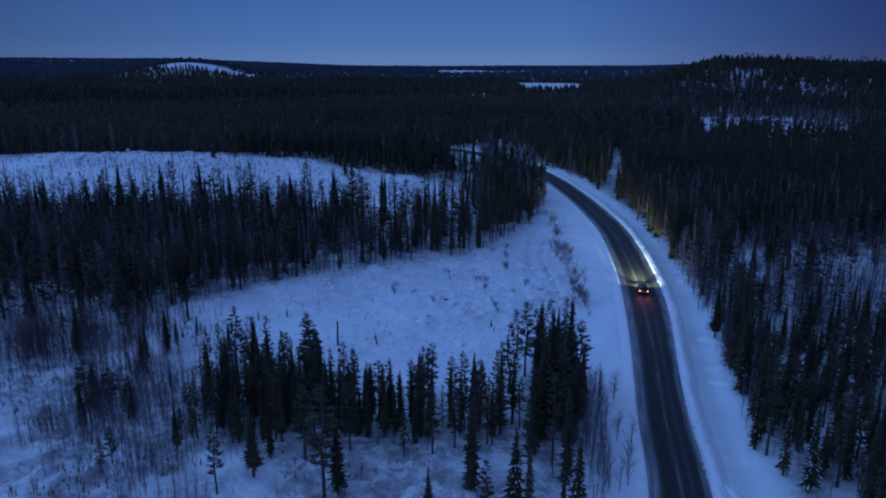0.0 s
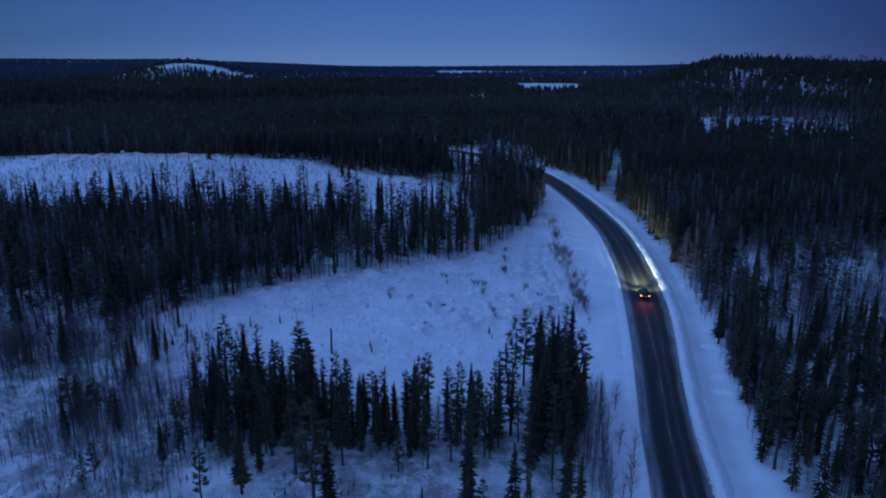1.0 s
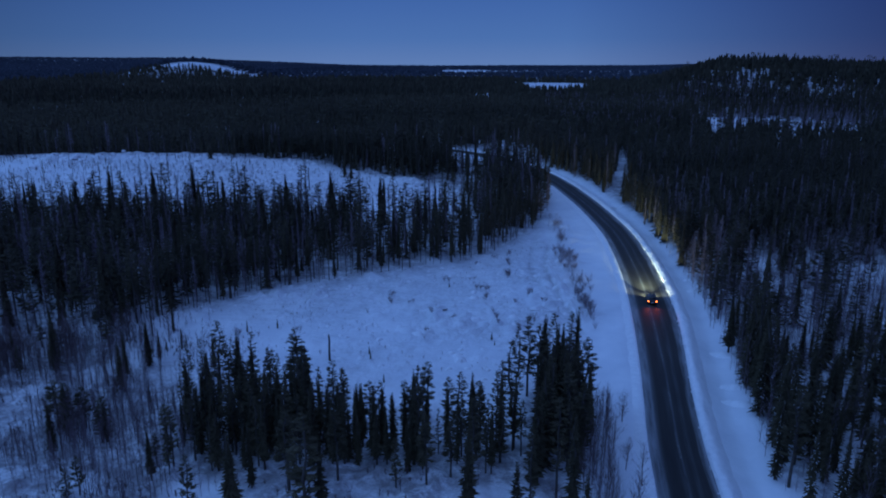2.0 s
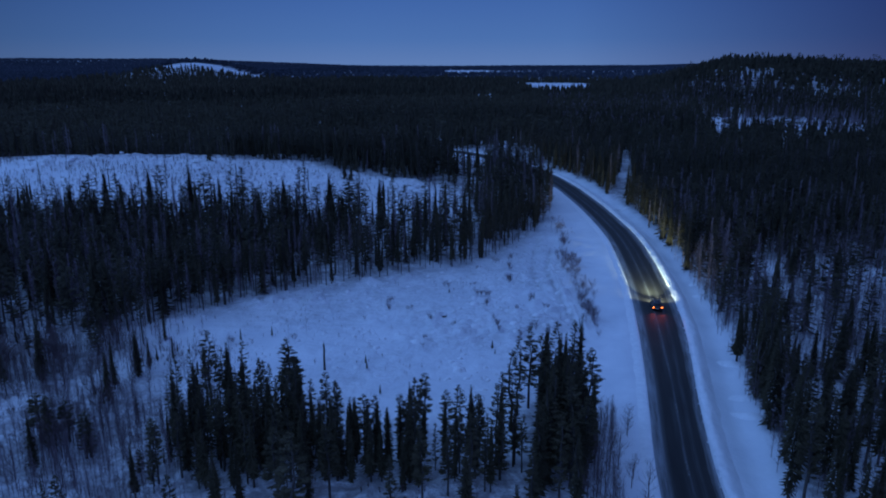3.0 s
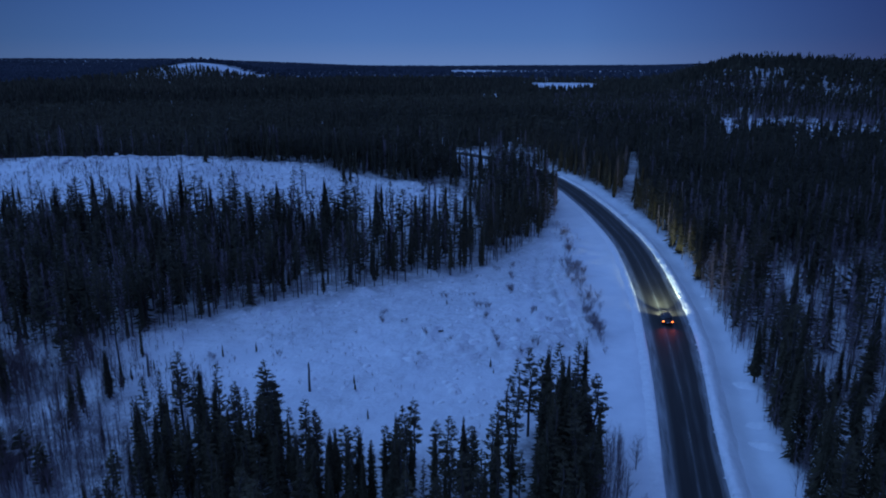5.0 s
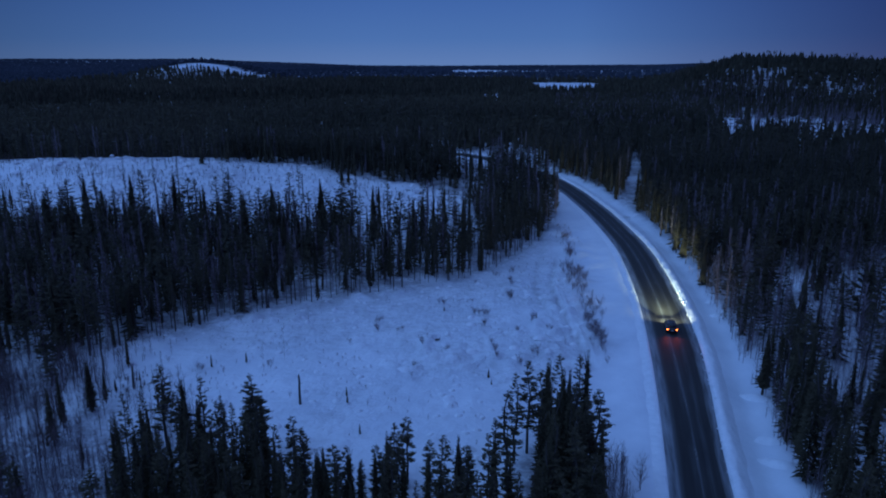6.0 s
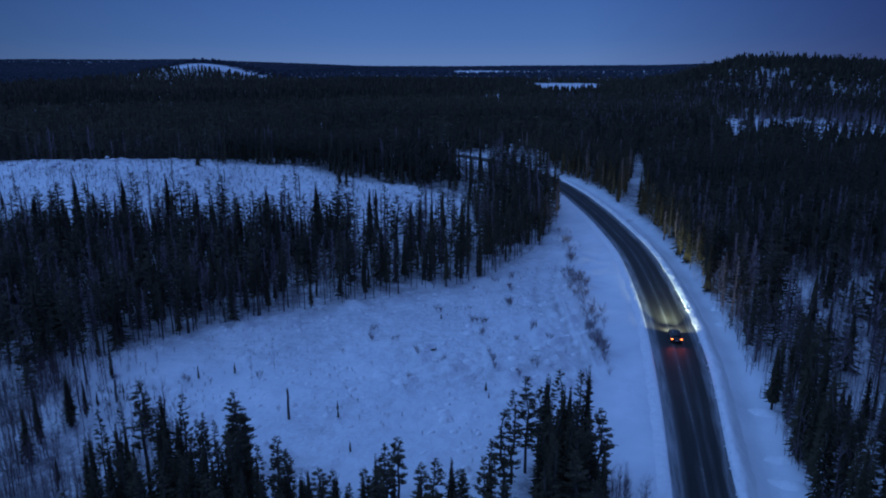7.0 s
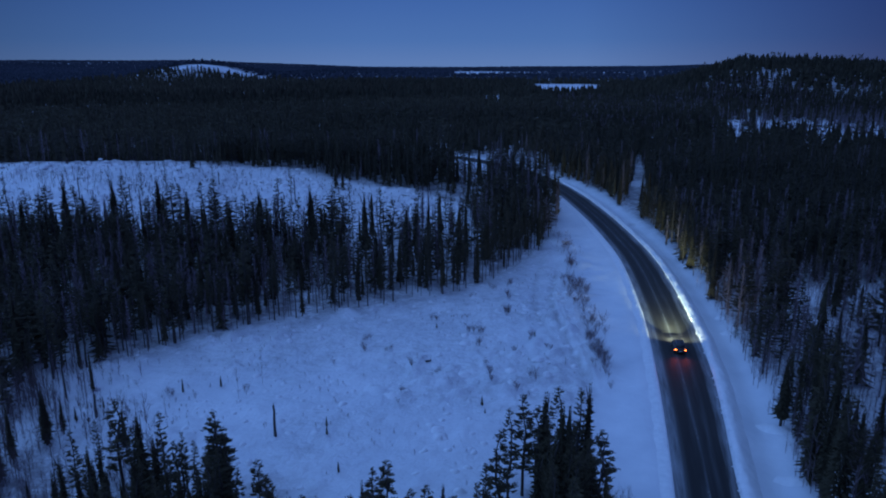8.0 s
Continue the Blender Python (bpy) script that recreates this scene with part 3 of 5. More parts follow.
def tufts(r, centres, size, count):
    """Clumps of loose needle blades round the centres."""
    c = np.repeat(centres, count, 0)
    n = len(c)
    size = np.repeat(np.broadcast_to(size, len(centres)), count)[:, None]
    c = c + r.normal(0, 0.42, (n, 3)) * size * [1, 1, 0.6]
    a, b = r.normal(0, 1, (n, 3)), r.normal(0, 1, (n, 3))
    a[:, 2] = np.abs(a[:, 2]) * 0.7
    a /= np.linalg.norm(a, axis=1)[:, None]
    b = np.cross(a, b)
    b /= np.linalg.norm(b, axis=1)[:, None] + 1e-9
    s = size * r.uniform(0.5, 1.1, (n, 1))
    v = np.stack([c - a * s * 0.5 + b * s * 0.22, c - a * s * 0.4 - b * s * 0.24, c + a * s * 0.75], 1)
    return v.reshape(-1, 3), np.arange(n * 3).reshape(-1, 3)


def pine_frame(r, h, count, low, reach):
    z = h * (low + (0.98 - low) * (np.arange(count) + r.uniform(0, 1, count)) / count)
    a = r.uniform(0, 2 * np.pi, count)
    u = (z / h - low) / (1 - low)
    length = reach * (0.16 + 1.25 * (1 - u) ** 0.75 * (u + 0.22) ** 0.4) * r.uniform(0.5, 1.15, count)
    base = np.stack([0 * a, 0 * a, z], 1)
    tip = np.stack([np.cos(a) * length, np.sin(a) * length, z + length * r.uniform(0.0, 0.5, count)], 1)
    return base, tip, length


def sprays(r, base, tip, side_turn, width, sag):
    """A branch as five needled sprigs: the middle one and two to either side."""
    d = tip - base
    sets = []
    for turn, reach, start in ((0.0, 1.0, 0.0), (side_turn, 0.55, 0.25), (-side_turn, 0.55, 0.35), (1.3 * side_turn, 0.42, 0.55), (-1.3 * side_turn, 0.42, 0.62)):
        c, s = np.cos(turn), np.sin(turn)
        e = np.stack([d[:, 0] * c - d[:, 1] * s, d[:, 0] * s + d[:, 1] * c, d[:, 2]], 1)
        b = base + d * start
        sets.append(sprigs(r, b, b + e * reach * r.uniform(0.7, 1.1, (len(d), 1)), width, sag))
    return joined(*sets)


def tier_tree(r, tiers, sides, reach, low=0.08):
    """Stacked ragged skirts, for trees far off and for the dense heart of a crown."""
    sets = []
    for k in range(tiers):
        z0, z1 = 10 * (low + (0.88 - low) * k / tiers), 10 * min(0.93, low + 0.34 + (0.88 - low) * k / tiers)
        a = np.arange(sides) * 2 * np.pi / sides + r.uniform(0, 6)
        rad = reach * (1 - 0.8 * k / tiers) * r.uniform(0.6, 1.2, sides)
        v = np.vstack([[0, 0, z1], np.stack([np.cos(a) * rad, np.sin(a) * rad, z0 + r.uniform(-0.7, 0.7, sides)], 1)])
        i = np.arange(sides)
        sets.append((v, np.stack([0 * i, 1 + i, 1 + (i + 1) % sides], 1)))
    return joined(*sets)


def cone_tree(r, levels, per, reach, low):
    base, tip, length = whorls(r, 10, reach, levels, per, low)
    return joined(sprigs(r, base, tip, 0.07 + 0.17 * length, 0.08 + 0.15 * length), tier_tree(r, 5, 5, reach * 0.42, low + 0.02))


def spruce_thing(seed, snowy=False):
    r = np.random.default_rng(seed)
    h = 10.0
    tree = new("spruce_tree")
    piece("trunk", mesh_of("trunk", *trunk_shape(r, h * 0.99, 0.13), [BARK], flat=False), tree)
    reach, low = r.uniform(1.05, 1.45), r.uniform(0.03, 0.18)
    base, tip, length = whorls(r, h, reach, 62, 10, low, r.uniform(0.5, 0.75))
    green = joined(sprigs(r, base, tip, 0.03 + 0.10 * length, 0.05 + 0.10 * length), tier_tree(r, 10, 6, reach * 0.45, low + 0.03))
    crown = piece("crown", mesh_of("crown", *green, [SPRUCE_GREEN]), tree)
    if snowy:
        k = r.random(len(base)) < 0.26
        lift = np.array([[0, 0, 0.05]])
        b, t = base[k] + (tip[k] - base[k]) * 0.45 + lift, base[k] + (tip[k] - base[k]) * 0.97 + lift
        piece("branch_snow", mesh_of("branch_snow", *sprigs(r, b, t, 0.015 + 0.05 * length[k], 0.02), [BANK_SNOW]), crown, "snow lying on the branches")["kind"] = "stuff"
    return tree


def pine_thing(seed, slim=1.0, bare=0.0):
    r = np.random.default_rng(seed)
    h = 10.0
    tree = new("pine_tree")
    base, tip, length = pine_frame(r, h, 70, r.uniform(0.15, 0.35) + bare, r.uniform(1.15, 1.5) * slim)
    wood = joined(trunk_shape(r, h * 0.98, 0.12), sticks(base[::2], tip[::2], 0.028, 0.01, 3))
    piece("trunk", mesh_of("trunk", *wood, [BARK], flat=False), tree)
    far = np.maximum(length, 0.3)
    green = [sprays(r, base + (tip - base) * 0.1, tip, 0.75, 0.035 + 0.07 * far, 0.03 + 0.05 * far)]
    cs = np.concatenate([base + (tip - base) * r.uniform(0.5, 1.05, (70, 1)), np.stack([r.normal(0, 0.05, 6), r.normal(0, 0.05, 6), np.linspace(h * 0.92, h, 6)], 1)])
    green.append(tufts(r, cs, r.uniform(0.12, 0.23, len(cs)), 8))
    piece("crown", mesh_of("crown", *joined(*green), [PINE_GREEN]), tree)
    return tree


def bare_thing(name, seed, h, limbs, spread, twigs, mat, thick, fine=0.010):
    """A leafless young birch or shrub: stems, limbs and fine twigs."""
    r = np.random.default_rng(seed)
    tree = new(name)
    z = h * (r.uniform(0.12, 0.92, limbs) if name == "birch_tree" else r.uniform(0.0, 0.45, limbs))
    a = r.uniform(0, 6.283, limbs)
    ln = spread * h * r.uniform(0.4, 1.0, limbs) * (1.15 - z / h)
    base = np.stack([0 * a, 0 * a, z], 1)
    tip = np.stack([np.cos(a) * ln, np.sin(a) * ln, np.minimum(z + ln * r.uniform(0.9, 1.8, limbs), h * 1.05)], 1)
    wood = trunk_shape(r, h, thick, 4, 0.03, 4, 0.008)
    piece("stem" if name == "shrub" else "trunk", mesh_of("stem", *joined(wood, sticks(base, tip, thick * 0.35, 0.006, 3)), [mat], flat=False), tree)
    k = r.integers(0, limbs, twigs)
    b = base[k] + (tip - base)[k] * r.uniform(0.3, 1.0, (twigs, 1))
    d = (tip - base)[k] / (ln[k][:, None] + 1e-6) * 0.5 + r.normal(0, 0.45, (twigs, 3)) + [0, 0, 0.4]
    t = b + d * h * 0.11 * r.uniform(0.5, 1.2, (twigs, 1))
    tagged(piece("brush", mesh_of("brush", *sticks(b, t, fine, 0.003, 3), [mat]), tree), "fine bare brown twigs", kind="stuff")
    return tree


def placed(source, x, y, size, turn, sink=0.0, wide=1.0):
    m = Matrix.Translation((x, y, float(ground_z([x], [y])[0]) - sink)) @ Matrix.Rotation(turn, 4, "Z") @ Matrix.Diagonal((size * wide, size * wide, size, 1))
    return copy_thing(source, m)


def model(tree, label, category, group):
    """Tags a first tree; it is moved to its own place by the planting below."""
    return tagged(tree, label, category, group)


spruces = [model(spruce_thing(100 + k), "slender dark green spruce tree standing in snow", "spruce tree", "forest spruces") for k in range(5)]
snowy = [model(spruce_thing(120 + k, True), "dark green spruce tree with snow lying on its branches", "spruce tree", "forest spruces") for k in range(3)]
pines = [model(pine_thing(140 + k, 0.8 + 0.08 * k), "young pine tree with bare lower trunk and ragged dark crown", "pine tree", "forest pines") for k in range(5)]
slim_pines = [model(pine_thing(150 + k, 0.75 + 0.06 * k, 0.2), "slim pine tree with tall bare trunk at the forest edge", "pine tree", "forest pines") for k in range(4)]
birches = [model(bare_thing("birch_tree", 160 + k, 5.0, 22, 0.26, 75, TWIG, 0.045), "thin leafless young birch standing in snow", "birch tree", "bare birches") for k in range(4)]
shrubs = [model(bare_thing("shrub", 180 + k, 1.4, 24, 0.6, 110, PALE_TWIG, 0.014, 0.012), "low leafless brown shrub poking out of the snow", "shrub", "clearing shrubs") for k in range(4)]
used = set()


def plant(kinds, x, y, height, wide=1.0, full=10.0):
    """Puts one tree of these kinds at x, y, that high: the first of a kind is the model itself."""
    src = kinds[rng.integers(len(kinds))]
    wide *= rng.uniform(0.66, 1.0)
    size, turn = height / full, rng.uniform(0, 6.283)
    if src.name not in used:
        used.add(src.name)
        src.matrix_basis = Matrix.Translation((x, y, float(ground_z([x], [y])[0]))) @ Matrix.Rotation(turn, 4, "Z") @ Matrix.Diagonal((size * wide, size * wide, size, 1))
        return
    base = src.matrix_basis.copy()
    src.matrix_basis = Matrix.Identity(4)
    placed(src, x, y, size, turn, 0.0, wide)
    src.matrix_basis = base


# the clump between the glade and the clearing: x, y, height
CLUMP_BACK = [(-29.4, 72.1, 8), (-27.3, 68.2, 7), (-27.3, 72.6, 8.5), (-27.9, 78.3, 9.5), (-25.2, 76.7, 9), (-23.1, 74.8, 8), (-21.7, 71.3, 7),
              (-19.3, 70.6, 8), (-17.8, 75.7, 8), (-15.0, 70.6, 7), (-13.5, 67.2, 7.5), (-12.3, 69.8, 8), (-10.3, 68.4, 7), (-9.6, 69.1, 7), (-8.2, 68.1, 6.5),
              (-7.1, 67.3, 6.5), (-6.0, 69.2, 7), (-26.0, 66.0, 7.5), (-24.0, 68.5, 8), (-21.0, 66.5, 7), (-18.2, 66.0, 7), (-16.0, 65.0, 7.5)]
CLUMP_FRONT = [(-20.3, 57.3, 7.5), (-13.0, 53.8, 11), (-11.8, 54.2, 8), (0.2, 55.1, 9), (-22.9, 54.5, 7), (-29.2, 61.7, 5.7), (-27.9, 62.8, 4.5), (-36.7, 68.7, 4.5),
               (-40.2, 87.4, 6), (-51.9, 86.7, 5.5), (-19.5, 60.6, 6.5), (-11.8, 61.9, 7), (-8.8, 65.9, 8), (-10.6, 65.9, 7), (1.1, 47.3, 8), (-3.4, 46.4, 8),
               (-34.3, 58.6, 4), (-23.5, 63.5, 6)]
CLUMP_PINES = [(-19.0, 77.3, 9.4), (-4.8, 72.8, 7), (-3.9, 74.1, 6.6), (-1.6, 70.0, 7), (-0.4, 68.9, 8), (1.5, 69.2, 7), (3.3, 69.2, 8), (5.2, 75.2, 9), (6.1, 78.0, 9.5),
               (7.5, 79.9, 9.8), (8.6, 78.7, 9.5), (-16.0, 60.3, 8), (-3.5, 60.7, 7), (0.7, 62.1, 8), (-6.3, 60.9, 5), (-1.3, 62.6, 6), (3.5, 65.5, 7), (4.9, 67.9, 7),
               (-14.0, 73.0, 7.5), (4.0, 72.0, 8)]
DENSE = [(9.4, 80.4, 10), (10.7, 82.0, 9.8), (11.2, 78.3, 10), (12.3, 79.6, 11), (13.0, 79.5, 11.6), (13.2, 74.4, 10), (12.8, 70.1, 9), (10.2, 67.6, 10), (8.4, 67.5, 10),
         (8.3, 60.4, 10), (6.7, 62.9, 9.5), (5.5, 56.5, 9), (9.3, 57.8, 9.5), (11.5, 76.0, 10), (9.5, 74.0, 10), (11.0, 71.5, 9.8), (8.0, 71.5, 9.5), (12.0, 73.0, 10)]
NEAR_SNOWY = [(8.9, 50.0, 9), (6.9, 45.4, 9), (3.7, 50.4, 9), (4.6, 47.8, 9), (36.2, 90.2, 6), (32.6, 75.7, 7), (29.3, 63.5, 8), (29.9, 58.3, 8), (31.0, 55.6, 9),
              (31.4, 69.0, 8), (33.2, 72.0, 8), (35.3, 83.8, 7.5), (37.8, 96.5, 7), (33.4, 70.0, 8), (46.6, 204.0, 10), (46.0, 199.0, 9), (33.8, 66.0, 9)]
for k, (x, y, h) in enumerate(CLUMP_BACK + CLUMP_FRONT):
    plant(pines if k % 5 in (1, 3) else spruces, x, y, h, 1.4)
r = np.random.default_rng(58)
for k in range(84):
    x = r.uniform(-29, -12) if k < 58 else r.uniform(-14, 8)
    plant(spruces if r.random() < 0.5 else pines, x, r.uniform(63.0, 76 if x < -14 else 71), r.uniform(5.0, 8.2), 1.2)
for k in range(26):
    plant(spruces if r.random() < 0.5 else pines, r.uniform(-12, 2.5), r.uniform(64.5, 71.5), r.uniform(4.5, 7.4), 1.2)
for k in range(34):
    x = r.uniform(-31, -12)
    plant(spruces if r.random() < 0.35 else pines, x, r.uniform(69, 80 if x < -19 else 73), r.uniform(5.8, 8.6), 1.15)
for k, (x, y, h) in enumerate(DENSE):
    plant(pines if k % 2 else spruces, x, y, h, 1.35)
for k in range(36):
    plant(pines if k % 3 else spruces, rng.uniform(7.8, 11.2) + (1.2 if k % 2 else 0.0), rng.uniform(71, 80) if k % 2 else rng.uniform(63, 74), rng.uniform(7.0, 10.0), 1.35)
for x, y, h in CLUMP_PINES:
    plant(pines, x, y, h, 1.5)
plant(pines, -18.5, 76.6, 8.8, 2.1)
for x, y, h in NEAR_SNOWY:
    plant(snowy, x, y, h, 1.2)


def scatter(x0, x1, y0, y1, gap, seed):
    r = np.random.default_rng(seed)
    X, Y = np.meshgrid(np.arange(x0, x1, gap), np.arange(y0, y1, gap))
    return X.ravel() + r.uniform(-0.48, 0.48, X.size) * gap, Y.ravel() + r.uniform(-0.48, 0.48, X.size) * gap, r


def fan(x, y, margin=14):
    return np.abs(x) < 0.66 * (y + 4) + margin


# forest near enough to tell tree from tree: right of the road and the far edge of the clearing
x, y, r = scatter(16, 100, 42, 100, 2.45, 51)
keep = (wooded(x, y) > 0.5) & fan(x, y, 5) & (off_road(x, y) > 8.8 + 4.5 * smooth(62, 54, y))
keep &= ~(inside(OPEN_WOOD, x, y) & (r.random(len(x)) < 0.78))
for i in np.where(keep)[0]:
    deep = off_road(x[i:i + 1], y[i:i + 1])[0] > 14
    if deep and y[i] > 78 and r.random() < 0.3:
        continue
    hh = r.uniform(4.0, 9.5) if deep else r.uniform(5.0, 11.5)
    if r.random() < 0.36:
        plant(pines, x[i], y[i], hh * 1.05, r.uniform(1.3, 1.7))
    else:
        plant(spruces, x[i], y[i], hh, r.uniform(1.25, 1.65))


# the tongue of forest between the road and the side track
x, y, r = scatter(41, 50, 208, 250, 2.9, 105)
for i in np.where((off_road(x, y) > 10.0) & ~inside(SIDE_TRACK, x, y) & (x < 44 + 0.27 * (y - 210)) & (r.random(len(x)) < 0.8))[0]:
    plant(spruces if r.random() < 0.7 else slim_pines, x[i], y[i], r.uniform(7.0, 11.0), 1.15)


def front_row(x, y):
    return inside(CLEARING, x + 1.2, y - 4.4) & (off_road(x, y) < -9) & (y < 175)


x, y, r = scatter(-95, 30, 96, 180, 2.7, 53)
keep = (wooded(x, y) > 0.5) & fan(x, y, 4) & front_row(x, y)
for i in np.where(keep)[0]:
    hh = r.uniform(6.0, 12.0)
    if r.random() < 0.66:
        plant(slim_pines, x[i], y[i], hh, 1.0)
    else:
        plant(spruces, x[i], y[i], hh * 0.85, 0.9)
# slim bare-stemmed pines all along the far edge of the clearing
rim = spline(CLEARING[1:11], 1.6)
r = np.random.default_rng(83)
for px, py in rim:
    plant(slim_pines, px + r.normal(-0.8, 0.8), py + r.uniform(-0.3, 2.4), r.uniform(5.5, 10.5), r.uniform(0.6, 0.85))
# young conifers in the glade
x, y, r = scatter(-85, -26, 52, 100, 3.7, 59)
for i in np.where(inside(GLADE, x, y) & ~inside(BARE_GLADE, x, y) & fan(x, y, 5) & (r.random(len(x)) < 0.3))[0]:
    plant(spruces if r.random() < 0.5 else pines, x[i], y[i], 1.5 + 5.0 * r.random() ** 1.5, 1.1)

# birches and brush in the glade, shrubs in the clearing and along the road
x, y, r = scatter(-85, -25, 50, 98, 2.5, 54)
keep = inside(GLADE, x, y) & ~inside(BARE_GLADE, x, y) & fan(x, y, 6) & (r.random(len(x)) < 0.45 + 0.4 * (field(x, y, 12, 55) > 0.5))
for i in np.where(keep)[0]:
    plant(birches, x[i], y[i], r.uniform(2.0, 5.2), 1.1, 5.0)
x, y, r = scatter(-24, 6, 42, 64, 4.5, 56)
for i in np.where(r.random(len(x)) < 0.35)[0]:
    plant(birches, x[i], y[i], r.uniform(1.6, 3.6), 1.0, 5.0)
for cx, cy, n in ((12.5, 64, 9), (14.5, 69, 7), (15.5, 75, 6), (13.5, 58, 7), (-48, 84, 7), (-40, 80, 5)):
    for _ in range(n):
        plant(birches, cx + rng.normal(0, 1.5), cy + rng.normal(0, 2.2), rng.uniform(2.8, 5.0), 1.2, 5.0)
# close-grown birch clumps in the glade
for cx, cy, h, n, spread in ((-57.2, 85.8, 5.6, 30, 1.5), (-52.6, 90.0, 6.0, 14, 1.0), (-40.2, 68.2, 4.4, 16, 0.8), (-47.0, 96.0, 4.5, 10, 1.2), (-44.0, 84.0, 4.2, 9, 1.2)):
    for _ in range(n):
        plant(birches, cx + rng.normal(0, spread), cy + rng.normal(0, spread), h * rng.uniform(0.7, 1.05), 1.5, 5.0)
plant(pines, -40.2, 68.0, 4.4, 1.6)
plant(pines, -34.9, 57.6, 3.6, 1.4)
plant(pines, -36.8, 68.7, 5.2, 1.5)
plant(spruces, -52.0, 86.5, 5.8, 1.5)
SHRUBS = [(17.8, 137.7), (22.1, 140.9), (20.7, 132.0), (17.4, 115.4), (21.2, 124.3), (19.2, 108.0), (22.0, 155.0), (22.6, 167.8), (18.1, 144.1), (20.1, 119.7), (20.2, 109.8)]
for x, y in SHRUBS:
    for _ in range(9):
        plant(shrubs, max(x, 20.0) + rng.normal(0, 0.6), y + rng.normal(0, 2.0), rng.uniform(0.8, 2.1), 1.0, 1.4)
# tufts of brush that stand out of the snow in the clearing: x, y, height
TUFTS = [(-11.6, 115.8, 1.2), (-11.6, 112.7, 1.1), (-7.8, 112.0, 0.8), (-5.1, 107.4, 1.1), (-2.2, 124.6, 1.2), (0.6, 125.4, 0.6), (2.3, 125.8, 0.7), (2.8, 119.6, 1.6),
         (4.6, 119.7, 1.3), (4.1, 114.7, 1.2), (3.0, 135.8, 0.9), (8.6, 126.8, 1.7), (9.4, 134.3, 1.5), (7.1, 139.3, 1.2), (9.4, 141.5, 1.4), (11.2, 117.7, 1.2), (8.8, 112.1, 1.0),
         (13.5, 113.8, 1.2), (10.5, 104.5, 1.6), (5.2, 106.6, 1.2), (5.5, 103.4, 1.3), (8.2, 100.5, 1.1), (-5.1, 100.4, 0.8), (-1.3, 105.3, 0.8), (-32.3, 98.5, 1.2), (-24.2, 100.3, 0.9)]
for x, y, h in TUFTS:
    for _ in range(4):
        plant(shrubs, x + rng.normal(0, 0.32), y + rng.normal(0, 0.5), h * rng.uniform(0.6, 1.1), 1.0, 1.4)
for x, y, h in [(4.2, 97.0, 1.4), (4.5, 95.2, 0.8), (-12.0, 89.7, 1.1), (-12.4, 91.6, 1.3), (8.8, 127.6, 1.5), (-9.6, 83.0, 1.2), (-27.0, 101.0, 1.6), (-31.0, 99.4, 1.8), (12.0, 118.0, 1.0), (-2.0, 121.0, 0.9)]:
    plant(spruces, x, y, h, 1.5)
x, y, r = scatter(-45, 18, 80, 160, 6.5, 57)
for i in np.where(inside(CLEARING, x, y) & (r.random(len(x)) < np.where(x < -12, 0.3, 0.12)))[0]:
    plant(shrubs, x[i], y[i], r.uniform(0.5, 1.1), 1.0, 1.4)


for x, y, h in [(-92, 206, 10), (-86, 211, 11), (-80, 213, 10), (-101, 200, 9), (-46, 214, 10), (-118, 202, 8), (-128, 196, 9), (-30, 214, 9)]:
    plant(pines, x, y, h, 0.8)


# tall single trees that overtop the strip of forest before the felled ground: x, y, height of the top
TALL = [(-91.1, 161.9, 13.3), (-85.5, 157.9, 12.0), (-83.0, 159.5, 12.7), (-85.2, 166.1, 13.4), (-83.3, 169.5, 14.0), (-77.5, 162.8, 13.9), (-69.9, 156.0, 12.9), (-73.4, 170.7, 13.8),
        (-69.9, 168.6, 14.9), (-59.4, 155.4, 12.4), (-64.6, 173.0, 14.2), (-58.5, 165.9, 13.7), (-57.9, 168.1, 13.3), (-53.6, 161.4, 12.9), (-53.3, 168.2, 13.8), (-50.2, 167.3, 14.7),
        (-43.8, 157.2, 11.9), (-44.5, 157.9, 11.5), (-41.7, 160.4, 12.6), (-40.0, 164.3, 12.9), (-37.8, 171.0, 14.3), (-30.8, 153.7, 12.6), (-30.1, 167.0, 13.3), (-25.0, 164.0, 13.2),
        (-22.2, 158.4, 12.8), (-17.7, 158.7, 13.4), (-15.5, 165.7, 12.9), (-12.1, 156.8, 12.3), (-9.2, 154.4, 11.4), (-7.5, 156.7, 11.4)]
for k, (x, y, top) in enumerate(TALL):
    plant(spruces if k % 3 == 1 else pines, x, y, top - float(ground_z([x], [y])[0]), 1.75)
# single conifers that stand darker in the glade: x, y, height, width
for x, y, h, w in [(-40.1, 87.0, 5.9, 1.8), (-51.5, 86.1, 8.6, 2.3), (-51.0, 85.0, 6.0, 1.8), (-37.1, 68.5, 4.9, 2.2), (-41.5, 70.0, 5.8, 2.4), (-43.0, 71.0, 5.2, 2.4), (-40.4, 71.5, 4.6, 2.0),
                   (-31.1, 70.1, 3.5, 1.5), (-29.8, 64.4, 3.5, 1.5), (-27.6, 62.0, 3.9, 1.2), (-41.4, 83.6, 6.4, 1.4), (-53.3, 101.0, 3.4, 2.0), (-57.4, 93.1, 3.2, 1.8), (-55.7, 101.0, 4.7, 1.9), (-48.2, 93.3, 4.3, 2.2)]:
    plant(spruces if h > 5.5 else pines, x, y, h, w / (0.2 * h))


